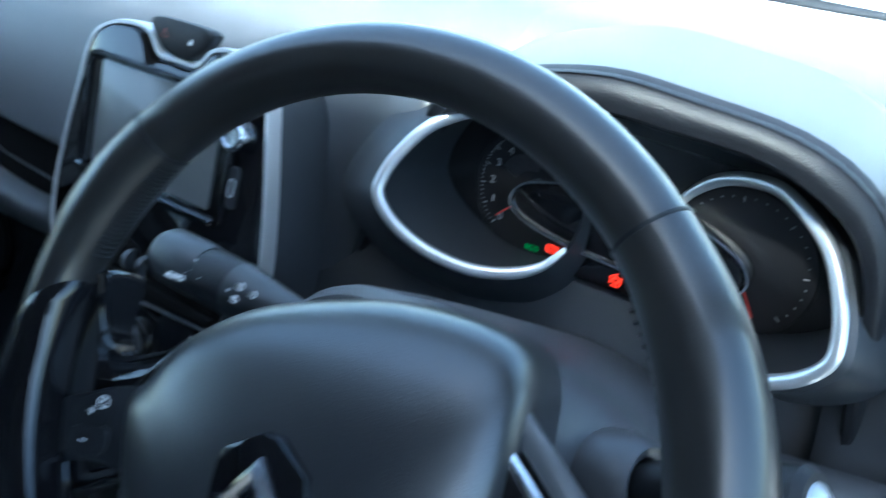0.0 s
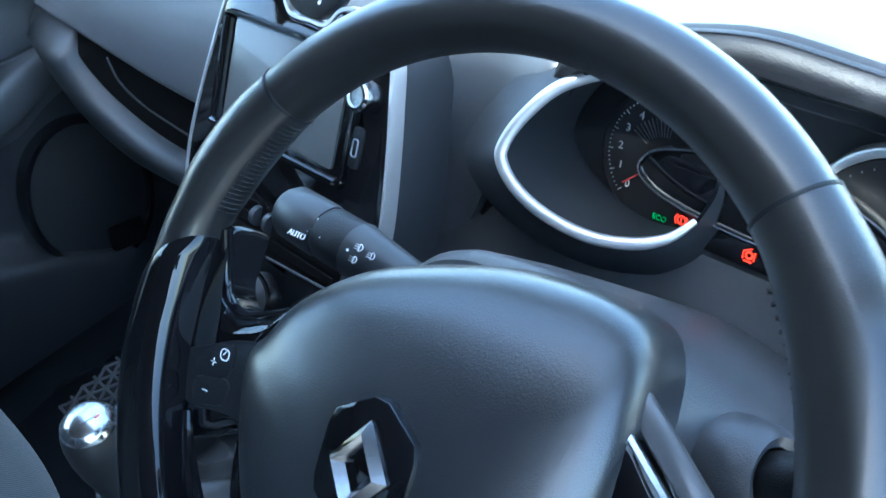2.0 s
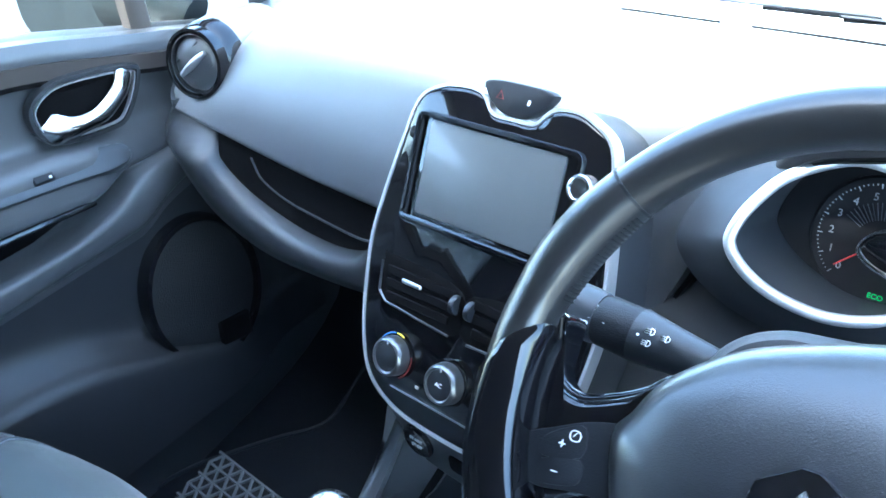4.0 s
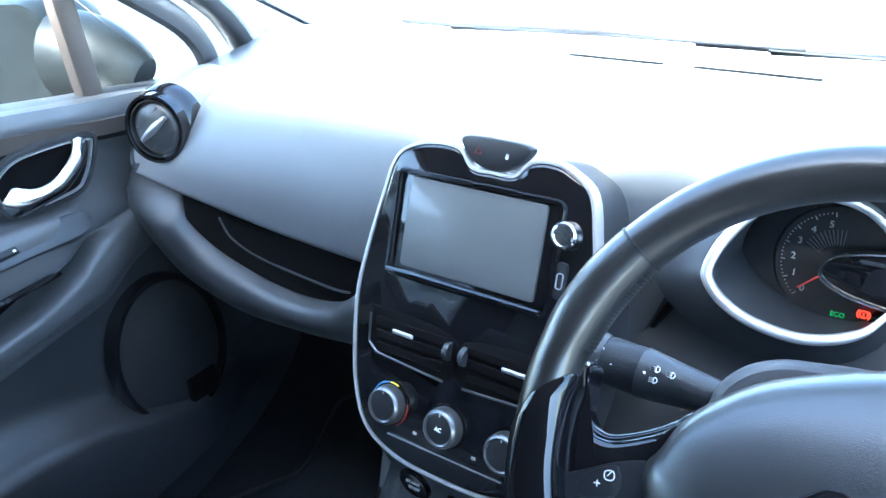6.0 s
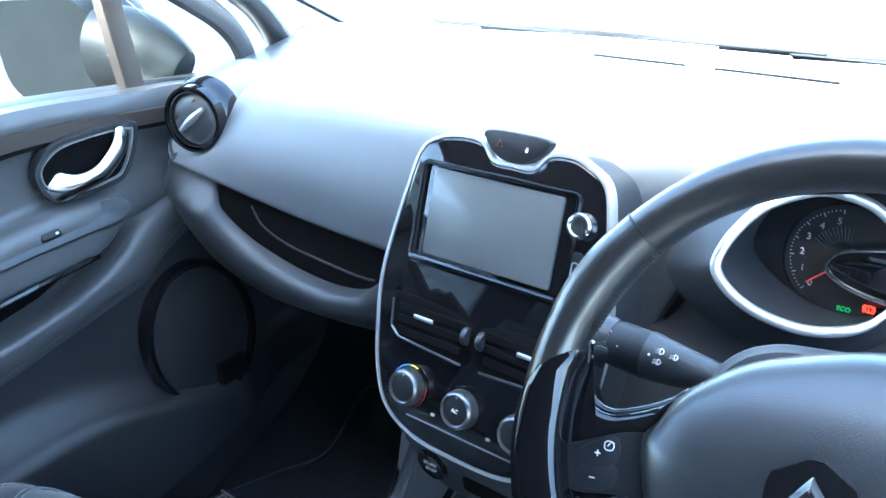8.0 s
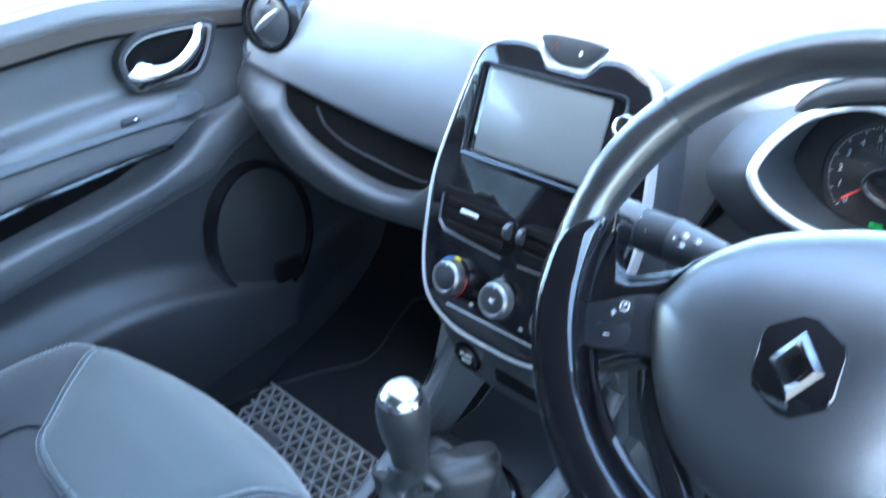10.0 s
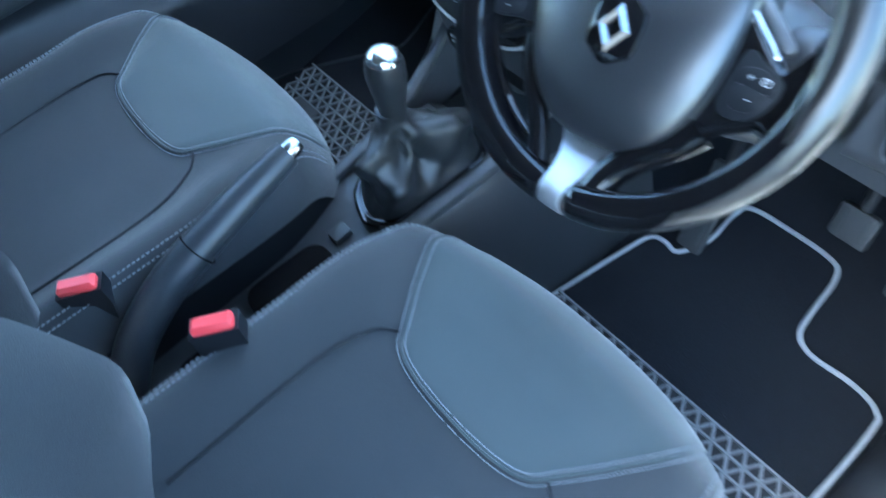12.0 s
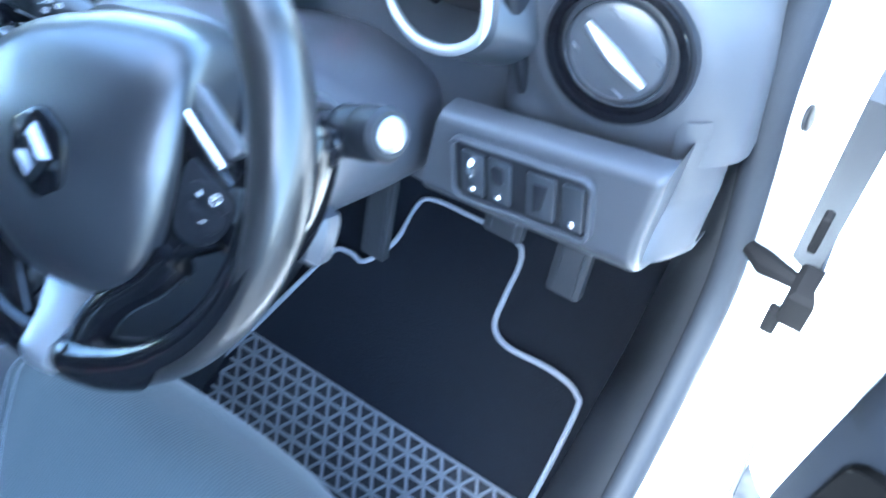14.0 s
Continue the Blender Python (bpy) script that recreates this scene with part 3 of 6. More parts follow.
for s in (-1, 1):
    RP = basis((MID + s * 0.090, 0.5855, 0.92), (0.8675, -s * 0.4974, 0), (s * 0.2816, 0.4911, 0.8243))
    flip = lambda p: V(-s * p.x, p.y, p.z)
    wide = [0.0024 + 0.0024 * min(1.0, k / 10, (len(RING_LINE) - 1 - k) / 10) for k in range(len(RING_LINE))]
    bm = bmesh.new()
    tube(bm, [RP @ flip(p) for p in RING_LINE], wide, 12, flat=0.75, up=RP.to_3x3() @ V(0, 0, 1))
    part("bezel_ring", bm, RING, cluster, "satin chrome bezel ring")
    back = [V((CL.inverted() @ (RP @ flip(p))).x, (CL.inverted() @ (RP @ flip(p))).y - 0.004, -0.010) for p in RING_LOOP]
    bm = bmesh.new()
    rows = [[RP @ (flip(p) + V(0, 0, -0.003)) for p in RING_LOOP]]
    for k in (0.35, 0.7, 1.0):
        rows.append([(RP @ (flip(p) + V(0, 0, -0.003))).lerp(CL @ q, k) for p, q in zip(RING_LOOP, back)])
    loft(bm, rows, cap=False)
    part("dial_well", bm, SOFT, cluster)
    bm = bmesh.new()
    slab(bm, [(q.x, q.y) for q in back], CL, 0.004, 0.001, -0.0085)
    part("dial_plate", bm, CLOCKFACE, cluster)
    # the shell that carries the ring, behind it towards the outer side of the hood
    bm = bmesh.new()
    rows = []
    for k, grow, deep in ((0, 1.03, -0.002), (1, 1.10, -0.006), (2, 1.25 if s < 0 else 1.14, -0.020), (3, 1.50 if s < 0 else 1.18, -0.045)):
        rows.append([RP @ (flip(V(p.x * grow, (p.y - 0.01) * grow + 0.01, deep))) for p in RING_LOOP])
    loft(bm, rows, cap=False)
    part("dial_shell", bm, SOFT, cluster, "dark moulded dial shell")
for cx, cy in ((0.300, 0.006), (0.460, 0.006)):
    dial = CL @ Matrix.Translation((cx, cy, -0.008))
    bm = bmesh.new()
    turned(bm, [(0.054, -0.003), (0.054, 0.000), (0.052, 0.0015), (0.001, 0.0015)], dial, 48)
    dial_ob = part("dial", bm, CLOCKFACE, cluster)
    first, last = (226, 100) if cx < 0.4 else (235, -40)
    bm = bmesh.new()
    for k in range(31):
        a = radians(first + (last - first) * k / 30)
        ln = 0.0016 if k % 5 else 0.0042
        box(bm, (0.0475 - ln / 2, 0, 0.0019), (ln, 0.0010, 0.0006), 0.0002, dial @ Matrix.Rotation(a, 4, "Z"))
    part("tick_marks", bm, DIALMARK, dial_ob)
    if cx < 0.4:
        for k in range(6):
            a = radians(226 - 24 * k)
            words(str(k), 0.0085, dial @ Matrix.Translation((0.0370 * math.cos(a), 0.0370 * math.sin(a), 0.0021)), DIALMARK, dial_ob, "numeral")
        bm = bmesh.new()
        for k in range(11):
            a = radians(150 - 6.4 * k)
            box(bm, (0.0255, 0, 0.0019), (0.014, 0.0006, 0.0005), 0.0001, dial @ Matrix.Rotation(a, 4, "Z"))
        part("fan_lines", bm, DIALGREY, dial_ob)
    bm = bmesh.new()
    box(bm, (0.022, 0, 0.004), (0.034, 0.0014, 0.0012), 0.0003, dial @ Matrix.Rotation(radians(222 if cx < 0.4 else 300), 4, "Z"))
    part("needle", bm, MARKRED, dial_ob)
CAPS = [(p.x, p.y) for p in curve([(0.2895, 0.001, 0), (0.296, 0.0160, 0), (0.314, 0.0240, 0), (0.344, 0.0300, 0), (0.380, 0.0315, 0), (0.420, 0.0300, 0), (0.450, 0.0225, 0), (0.467, 0.013, 0), (0.4735, -0.001, 0), (0.462, -0.0130, 0), (0.430, -0.0195, 0), (0.385, -0.0205, 0), (0.337, -0.0170, 0), (0.305, -0.0105, 0)], 5, True)]
bm = bmesh.new()
slab(bm, CAPS, CL, 0.02, 0.003, 0.008)
part("centre_display", bm, GLOSS, cluster, "glossy black digital display, switched off")
bm = bmesh.new()
ring(bm, CAPS, CL, 0.0028, 0.01, 0.010)
part("display_rim", bm, CHROME, cluster)
bm = bmesh.new()
slab(bm, rounded(0.118, 0.018, 0.006, 3, 0.392, -0.0335), CL, 0.012, 0.001, 0.004)
strip = part("lamp_strip", bm, GLOSS, cluster)


def warning(x, y, kind, h=0.006):
    bm = bmesh.new()
    q = CL @ Matrix.Translation((x, y, h))
    if kind == "brake":
        ring(bm, oval(0.0032, 0.0032, 20), q, 0.001, 0.0006)
        for s in (-1, 1):
            tube(bm, [q @ V(s * 0.005 * math.cos(a), 0.005 * math.sin(a), 0) for a in (-0.8, -0.4, 0, 0.4, 0.8)], 0.0005, 5)
        box(bm, (0, 0, 0), (0.001, 0.004, 0.0006), 0.0002, q)
    else:
        ring(bm, oval(0.0024, 0.0024, 16), q, 0.0014, 0.0006)
        tube(bm, [q @ V(-0.004, -0.003, 0), q @ V(-0.0045, 0.002, 0), q @ V(0.001, 0.0055, 0)], 0.0006, 5)
        tube(bm, [q @ V(-0.003, -0.0045, 0), q @ V(0.003, -0.0045, 0)], 0.0006, 5)
        tube(bm, [q @ V(0.004, -0.003, 0), q @ V(0.004, 0.003, 0)], 0.0006, 5)
    return part("warning_lamp", bm, LAMPRED, cluster, "lit red warning lamp")


warning(0.3285, -0.0275, "brake", 0.004)
warning(0.3833, -0.0325, "belt", 0.0055)
words("ECO", 0.006, CL @ Matrix.Translation((0.3067, -0.037, -0.005)), LAMPGREEN, cluster, "eco_lamp")

# ---- infotainment and heater panel ----
ST = basis((0.006, 0.497, 0.885), (1, 0, 0), (0, 0.52, 0.854))
panel = thing("infotainment_console", (0.0, 0.5, 0.72), "gloss black centre panel with screen, vents and heater knobs", "car console")
HALF = [(-0.085, 0.131, 0), (-0.108, 0.115, 0), (-0.119, 0.075, 0), (-0.130, 0.02, 0), (-0.136, -0.03, 0), (-0.132, -0.08, 0), (-0.122, -0.13, 0), (-0.102, -0.168, 0), (-0.06, -0.188, 0), (0.0, -0.192, 0)]
OUT = [(p[0], p[1]) for p in curve([(0.006, 0.117, 0), (-0.018, 0.118, 0), (-0.034, 0.133, 0), (-0.055, 0.136, 0)] + HALF + [(-x, y, 0) for x, y, _ in HALF[-2::-1]] + [(0.067, 0.136, 0), (0.046, 0.133, 0), (0.030, 0.118, 0)], 5, True)]
bm = bmesh.new()
slab(bm, OUT, ST, 0.012, 0.006, 0.004)
part("fascia", bm, GLOSS, panel, "piano black fascia")
bm = bmesh.new()
slab(bm, inset(OUT, -0.003), ST, 0.06, 0.004, -0.007)
part("housing", bm, SOFT, panel)
bm = bmesh.new()
ring(bm, inset(OUT, -0.001), ST, 0.0052, 0.014, 0.003)
part("chrome_edge", bm, RING, panel, "satin chrome edging")
bm = bmesh.new()
slab(bm, [(p[0], p[1]) for p in curve([(-0.034, 0.146, 0), (-0.014, 0.123, 0), (0.02, 0.122, 0), (0.044, 0.146, 0), (0.006, 0.150, 0)], 6, True)], ST, 0.010, 0.003, 0.003)
pod = part("switch_pod", bm, DARK, panel, "dark hazard and lock switch pod")
bm = bmesh.new()
tri = [ST @ V(-0.012 + 0.0045 * math.cos(a), 0.136 + 0.0045 * math.sin(a), 0.0045) for a in (radians(90), radians(210), radians(330))]
tube(bm, tri, 0.0006, 5, True)
part("hazard_mark", bm, DIMRED, pod)
bm = bmesh.new()
box(bm, (0.020, 0.134, 0.0045), (0.003, 0.0026, 0.001), 0.0004, ST)
tube(bm, [ST @ V(0.0189, 0.135, 0.0040), ST @ V(0.0191, 0.1372, 0.0040), ST @ V(0.0209, 0.1372, 0.0040), ST @ V(0.0211, 0.135, 0.0040)], 0.0004, 5)
part("lock_mark", bm, MARK, pod)
# screen
bm = bmesh.new()
ring(bm, rounded(0.186, 0.104, 0.006, 3, -0.006, 0.052), ST, 0.006, 0.008, 0.009)
part("screen_frame", bm, GLOSS, panel)
bm = bmesh.new()
slab(bm, rounded(0.156, 0.090, 0.003, 2, -0.006, 0.055), ST, 0.004, 0.0006, 0.0065)
part("screen", bm, SCREEN, panel, "grey touch screen, switched off")
bm = bmesh.new()
box(bm, (-0.008, 0.003, 0.008), (0.182, 0.006, 0.008), 0.0025, ST)
part("screen_ledge", bm, GLOSS, panel)
bm = bmesh.new()
turned(bm, [(0.0125, 0.0), (0.0125, 0.012), (0.011, 0.014), (0.009, 0.0145), (0.0085, 0.012), (0.001, 0.0115)], ST @ Matrix.Translation((0.096, 0.078, 0.004)))
part("power_knob", bm, BRIGHT, panel, "chrome power and volume knob")
bm = bmesh.new()
slab(bm, rounded(0.012, 0.034, 0.004, 3, 0.095, 0.036), ST, 0.004, 0.001, 0.0065)
usb = part("usb_cover", bm, DARK, panel)
bm = bmesh.new()
ring(bm, rounded(0.006, 0.014, 0.002, 2, 0.095, 0.036), ST, 0.0012, 0.001, 0.0075)
part("usb_socket", bm, SILVER, usb)
bm = bmesh.new()
turned(bm, [(0.006, 0), (0.006, 0.003), (0.004, 0.004), (0.001, 0.004)], ST @ Matrix.Translation((-0.1045, 0.084, 0.003)), 16)
part("sensor_button", bm, DARK, panel)
# air vents
for s in (-1, 1):
    o = [(s * x, y) for x, y in ((0.006, -0.045), (0.104, -0.037), (0.112, -0.045), (0.108, -0.078), (0.098, -0.086), (0.006, -0.092))]
    o = [(p[0], p[1]) for p in curve([(x, y, 0) for x, y in o], 4, True)]
    bm = bmesh.new()
    slab(bm, inset(o, 0.0015), ST, 0.003, 0.0008, 0.005)
    vent = part("air_vent", bm, DEEP, panel, "dark air vent with slats")
    for k in range(3):
        bm = bmesh.new()
        box(bm, (s * 0.058, -0.052 - 0.013 * k, 0.006), (0.092 - 0.004 * k, 0.009, 0.003), 0.001, ST @ Matrix.Rotation(radians(-s * 1.0), 4, "Z"))
        part("slat", bm, DEEP, vent)
    bm = bmesh.new()
    box(bm, (s * 0.066, -0.0585, 0.0085), (0.026, 0.0045, 0.004), 0.0015, ST)
    part("slider", bm, SILVER, vent, "silver vent slider")
    bm = bmesh.new()
    tube(bm, [ST @ V(s * x, y, 0.006) for x, y in ((0.112, -0.048), (0.109, -0.078), (0.098, -0.087), (0.05, -0.090), (0.012, -0.092))], 0.0014, 6)
    part("vent_trim", bm, KNOB, vent)
    bm = bmesh.new()
    turned(bm, [(0.009, -0.003), (0.0095, -0.002), (0.0095, 0.002), (0.009, 0.003)], ST @ pose(s * 0.0095, -0.060, 0.006, 0, 90, 0), 20)
    part("thumbwheel", bm, SOFT, vent)
for k, x in enumerate((-0.0715, 0.0, 0.0715)):
    q = ST @ Matrix.Translation((x, -0.135, 0.004))
    bm = bmesh.new()
    turned(bm, [(0.0235, 0.0), (0.0235, 0.0012), (0.021, 0.0018), (0.001, 0.0018)], q, 32)
    base = part("knob_base", bm, GLOSS, panel)
    bm = bmesh.new()
    turned(bm, [(0.0205, 0.0018), (0.0205, 0.005), (0.0198, 0.0115), (0.0185, 0.0145), (0.0165, 0.0158), (0.0152, 0.0150), (0.0148, 0.0138), (0.001, 0.0138)], q, 36)
    knob = part("heater_knob", bm, KNOB, base, "silver rotary heater knob")
    bm = bmesh.new()
    turned(bm, [(0.0146, 0.012), (0.0146, 0.0142), (0.013, 0.0147), (0.001, 0.0147)], q, 24)
    part("knob_cap", bm, DARK, base, "dark knob cap")
    bm = bmesh.new()
    box(bm, (0, 0.0155, 0.0155), (0.0016, 0.005, 0.001), 0.0003, q)
    part("pointer", bm, DIALMARK, base)
words("AC", 0.006, ST @ Matrix.Translation((0, -0.135, 0.0192)), MARK, panel, "ac_lettering")
BLUE = mat("blue_print", (0.03, 0.14, 0.4), 0.5)
YELLOW = mat("yellow_print", (0.8, 0.6, 0.05), 0.5)
for a0, a1, mm in ((100, 165, BLUE), (15, -60, DIMRED), (95, 70, YELLOW)):
    bm = bmesh.new()
    q = ST @ Matrix.Translation((-0.0715, -0.135, 0.0062))
    tube(bm, [q @ V(0.0228 * math.cos(radians(a0 + (a1 - a0) * k / 6)), 0.0228 * math.sin(radians(a0 + (a1 - a0) * k / 6)), 0) for k in range(7)], 0.0009, 5)
    part("scale_arc", bm, mm, panel)
for x in (-0.036, 0.036):
    bm = bmesh.new()
    box(bm, (x, -0.155, 0.005), (0.005, 0.0032, 0.001), 0.0004, ST)
    part("button_mark", bm, DIALMARK, panel)
bm = bmesh.new()
tube(bm, [ST @ V(x, -0.167 - 0.0, 0.005) for x in (-0.07, -0.03, 0.03, 0.07)], 0.001, 5)
part("button_line", bm, SILVER, panel)

# ---- lower console ----
console = thing("centre_console", (0.03, 0.2, 0.26), "dark plastic centre console between the seats", "console")
bm = bmesh.new()
prof = [(0.60, -0.105, 0.122, 0.72), (0.53, -0.105, 0.122, 0.70), (0.515, -0.105, 0.122, 0.53), (0.45, -0.10, 0.118, 0.515), (0.385, -0.095, 0.116, 0.525), (0.355, -0.085, 0.112, 0.557), (0.30, -0.082, 0.110, 0.557), (0.18, -0.07, 0.098, 0.548), (0.05, -0.065, 0.095, 0.535), (-0.15, -0.06, 0.095, 0.52), (-0.45, -0.06, 0.095, 0.50)]
loft(bm, [[V(x0 - 0.05, y, 0.24), V(x0 - 0.02, y, h * 0.75), V(x0 - 0.004, y, h - 0.012), V(x0 + 0.006, y, h), V(x1 - 0.006, y, h), V(x1 + 0.004, y, h - 0.012), V(x1 + 0.02, y, h * 0.75), V(x1 + 0.05, y, 0.24)] for y, x0, x1, h in prof])
part("tunnel", bm, SOFT, console)
bm = bmesh.new()
LC = basis((0.006, 0.418, 0.655), (1, 0, 0), (0, 0.05, 1))
slab(bm, [(p[0], p[1]) for p in curve([(-0.098, 0.05, 0), (-0.092, 0.0, 0), (-0.06, -0.032, 0), (0.06, -0.032, 0), (0.092, 0.0, 0), (0.098, 0.05, 0)], 4, True)], LC, 0.08, 0.006)
part("switch_plate", bm, SOFT, console)
bm = bmesh.new()
turned(bm, [(0.021, 0.0), (0.021, 0.003), (0.018, 0.005), (0.016, 0.004), (0.001, 0.004)], LC @ Matrix.Translation((-0.064, 0.0, 0)), 24)
startb = part("start_button", bm, GLOSS, console, "round black start button")
words("START", 0.0065, LC @ Matrix.Translation((-0.064, 0.004, 0.0046)), DIALMARK, startb)
words("STOP", 0.0065, LC @ Matrix.Translation((-0.064, -0.005, 0.0046)), DIALMARK, startb)
bm = bmesh.new()
slab(bm, rounded(0.10, 0.022, 0.005, 3, 0.03, -0.004), LC, 0.01, 0.001, 0.002)
part("card_slot", bm, DEEP, console)
bm = bmesh.new()
slab(bm, rounded(0.19, 0.15, 0.015, 4, 0.0, -0.075), LC, 0.02, 0.002, -0.082)
part("cubby", bm, SOFT, console)
bm = bmesh.new()
turned(bm, [(0.017, 0), (0.017, 0.006), (0.014, 0.008), (0.001, 0.008)], LC @ Matrix.Translation((-0.046, -0.125, -0.080)), 24)
part("power_socket", bm, FASCIA, console, "capped power socket")
bm = bmesh.new()
tube(bm, curve([(0.118, 0.47, 0.66), (0.112, 0.40, 0.60), (0.104, 0.31, 0.578), (0.096, 0.20, 0.566), (0.092, 0.08, 0.553), (0.092, -0.2, 0.535)], 6), 0.014, 10, flat=0.8)
part("console_edge", bm, SOFT, console)
bm = bmesh.new()
loft(bm, [[V(x, y + e, z + f) for e, f in ((0, 0), (0.07, 0.0), (0.07, -0.02), (0, -0.02))] for x, y, z in ((-0.094, 0.415, 0.69), (-0.098, 0.40, 0.65), (-0.098, 0.36, 0.60), (-0.088, 0.31, 0.57))])
part("side_brace", bm, DOOR, console, "grey side brace of the console")
bm = bmesh.new()
sheet(bm, lambda u, v: V(-0.100 - 0.012 * v + 0.006 * u, 0.50 - 0.20 * u, 0.69 - 0.13 * u - (0.14 - 0.06 * u) * v), 10, 6, (0.012, 0, 0))
part("side_wall", bm, DOOR, console, "grey side wall of the console cubby")
bm = bmesh.new()
tube(bm, curve([(-0.092, 0.43, 0.66), (-0.094, 0.38, 0.61), (-0.084, 0.30, 0.575), (-0.072, 0.18, 0.556), (-0.066, 0.0, 0.542)], 6), 0.012, 10, flat=0.8)
part("console_edge", bm, SOFT, console)
# gear lever
gear = thing("gear_lever", (0.038, 0.235, 0.56), "gear lever with chrome-topped knob and leather gaiter", "gear lever")
bm = bmesh.new()
SUR = [(p[0], p[1]) for p in curve([(-0.062, 0.0, 0), (-0.05, -0.07, 0), (0.01, -0.10, 0), (0.055, -0.075, 0), (0.066, 0.0, 0), (0.058, 0.09, 0), (0.0, 0.118, 0), (-0.052, 0.085, 0)], 6, True)]
GB = basis((0.030, 0.244, 0.560), (1, 0, 0), (0, 1, 0.04))
slab(bm, SUR, GB, 0.03, 0.006, 0.016)
part("surround", bm, GLOSS, gear)
bm = bmesh.new()
ring(bm, inset(SUR, 0.010), GB, 0.004, 0.006, 0.019)
part("inner_ring", bm, GLOSS, gear)
bm = bmesh.new()
rows = []
for k in range(29):
    t = k / 28
    base = curve([(p[0], p[1], 0) for p in inset(SUR, 0.013)[::2]], 3, True)
    n = len(base)
    row = []
    for i, p in enumerate(base):
        q = GB @ V(p.x, p.y, 0.014)
        a = math.atan2(p.y, p.x)
        topp = V(0.034 + 0.0195 * math.cos(a), 0.237 + 0.0195 * math.sin(a), 0.714)
        s = blend(t, [(0, 0), (0.2, 0.04), (0.5, 0.40), (0.74, 0.92), (0.85, 1), (1, 1)])
        w = q.lerp(topp, s)
        w.z = q.z + (topp.z - q.z) * blend(t, [(0, 0), (0.3, 0.38), (0.6, 0.74), (1, 1)])
        f = math.sin(math.pi * min(1.0, t * 1.30)) * (0.016 * (1 - 2 * abs(math.sin(1.5 * a + 3.2 * t + 0.4))) + 0.010 * (1 - 2 * abs(math.sin(2.5 * a - 5.5 * t))) + 0.005 * (1 - 2 * abs(math.sin(4.5 * a + 7.0 * t + 1.0))) + 0.008 * noise.noise(w * 45))
        row.append(w + V(math.cos(a), math.sin(a), 0.3) * f)
    rows.append(row)
loft(bm, rows)
part("gaiter", bm, GAITER, gear, "creased black leather gaiter", angle=80)
KN = basis((0.034, 0.236, 0.648), (1, 0, 0.05), (0, 1, -0.06))
KN = KN @ Matrix.Rotation(radians(6), 4, "Y")
bm = bmesh.new()
turned(bm, [(0.0215, 0.0), (0.0205, 0.012), (0.0175, 0.022), (0.0170, 0.05), (0.0190, 0.078), (0.0235, 0.102), (0.0258, 0.122), (0.0258, 0.135), (0.0243, 0.146), (0.0215, 0.153), (0.015, 0.156)], KN, 28)
part("knob", bm, GAITER, gear, "black knob grip")
bm = bmesh.new()
turned(bm, [(0.0225, 0.1500), (0.0216, 0.1550), (0.0180, 0.1600), (0.012, 0.1632), (0.006, 0.1644), (0.001, 0.1647)], KN, 28)
cap = part("knob_cap", bm, CHROME, gear, "polished chrome knob cap")
bm = bmesh.new()
for x in (-0.008, 0.0, 0.008):
    box(bm, (x, 0, 0.1632), (0.00045, 0.012, 0.002), 0.0001, KN)
box(bm, (0, 0, 0.1632), (0.016, 0.00045, 0.002), 0.0001, KN)
part("gate_mark", bm, DARK, cap)
words("5", 0.006, KN @ Matrix.Translation((0.0095, 0.006, 0.1638)), MARKRED, cap, "numeral")

# handbrake
hand_brake = thing("handbrake", (0.02, -0.2, 0.52), "grey handbrake lever with a chrome button", "handbrake")
bm = bmesh.new()
line = curve([(0.022, -0.24, 0.54), (0.022, -0.19, 0.615), (0.022, -0.12, 0.668), (0.021, -0.04, 0.700), (0.018, 0.04, 0.722), (0.016, 0.095, 0.734)], 5)
tube(bm, line, [0.0275 - 0.010 * (k / len(line)) ** 1.5 + 0.002 * math.sin(3 * k / len(line)) for k in range(len(line))], 18, flat=0.9)
part("grip", bm, SOFT, hand_brake)
bm = bmesh.new()
ring(bm, oval(0.0262, 0.0245, 28), basis((0.0215, -0.06, 0.692), (1, 0, 0), (0, -0.38, 0.92)), 0.0012, 0.002, 0.001)
part("joint_ring", bm, DEEP, hand_brake)
bm = bmesh.new()
tube(bm, [(0.0158, 0.092, 0.7335), (0.0155, 0.108, 0.7365), (0.0153, 0.114, 0.738)], [0.0125, 0.0125, 0.009], 14)
part("button", bm, BRIGHT, hand_brake, "chrome release button")
# console wells: flat black plates, the shade of a hollow put into their colour
for x, y, w, d, nm in ((0.026, 0.020, 0.062, 0.132, "cup_well_shade"), (0.05, -0.14, 0.06, 0.08, "coin_well_shade")):
    bm = bmesh.new()
    slab(bm, rounded(w, d, 0.025, 5, x, y), Matrix.Translation((0, 0, 0.543 if y > -0.1 else 0.53)), 0.03, 0.003)
    part(nm, bm, DEEP, console)
bm = bmesh.new()
slab(bm, rounded(0.023, 0.028, 0.003, 2, 0.017, 0.114), Matrix.Translation((0, 0, 0.5445)) @ Matrix.Rotation(radians(4), 4, 'X'), 0.01, 0.001)
part("cover_cap", bm, SOFT, console)


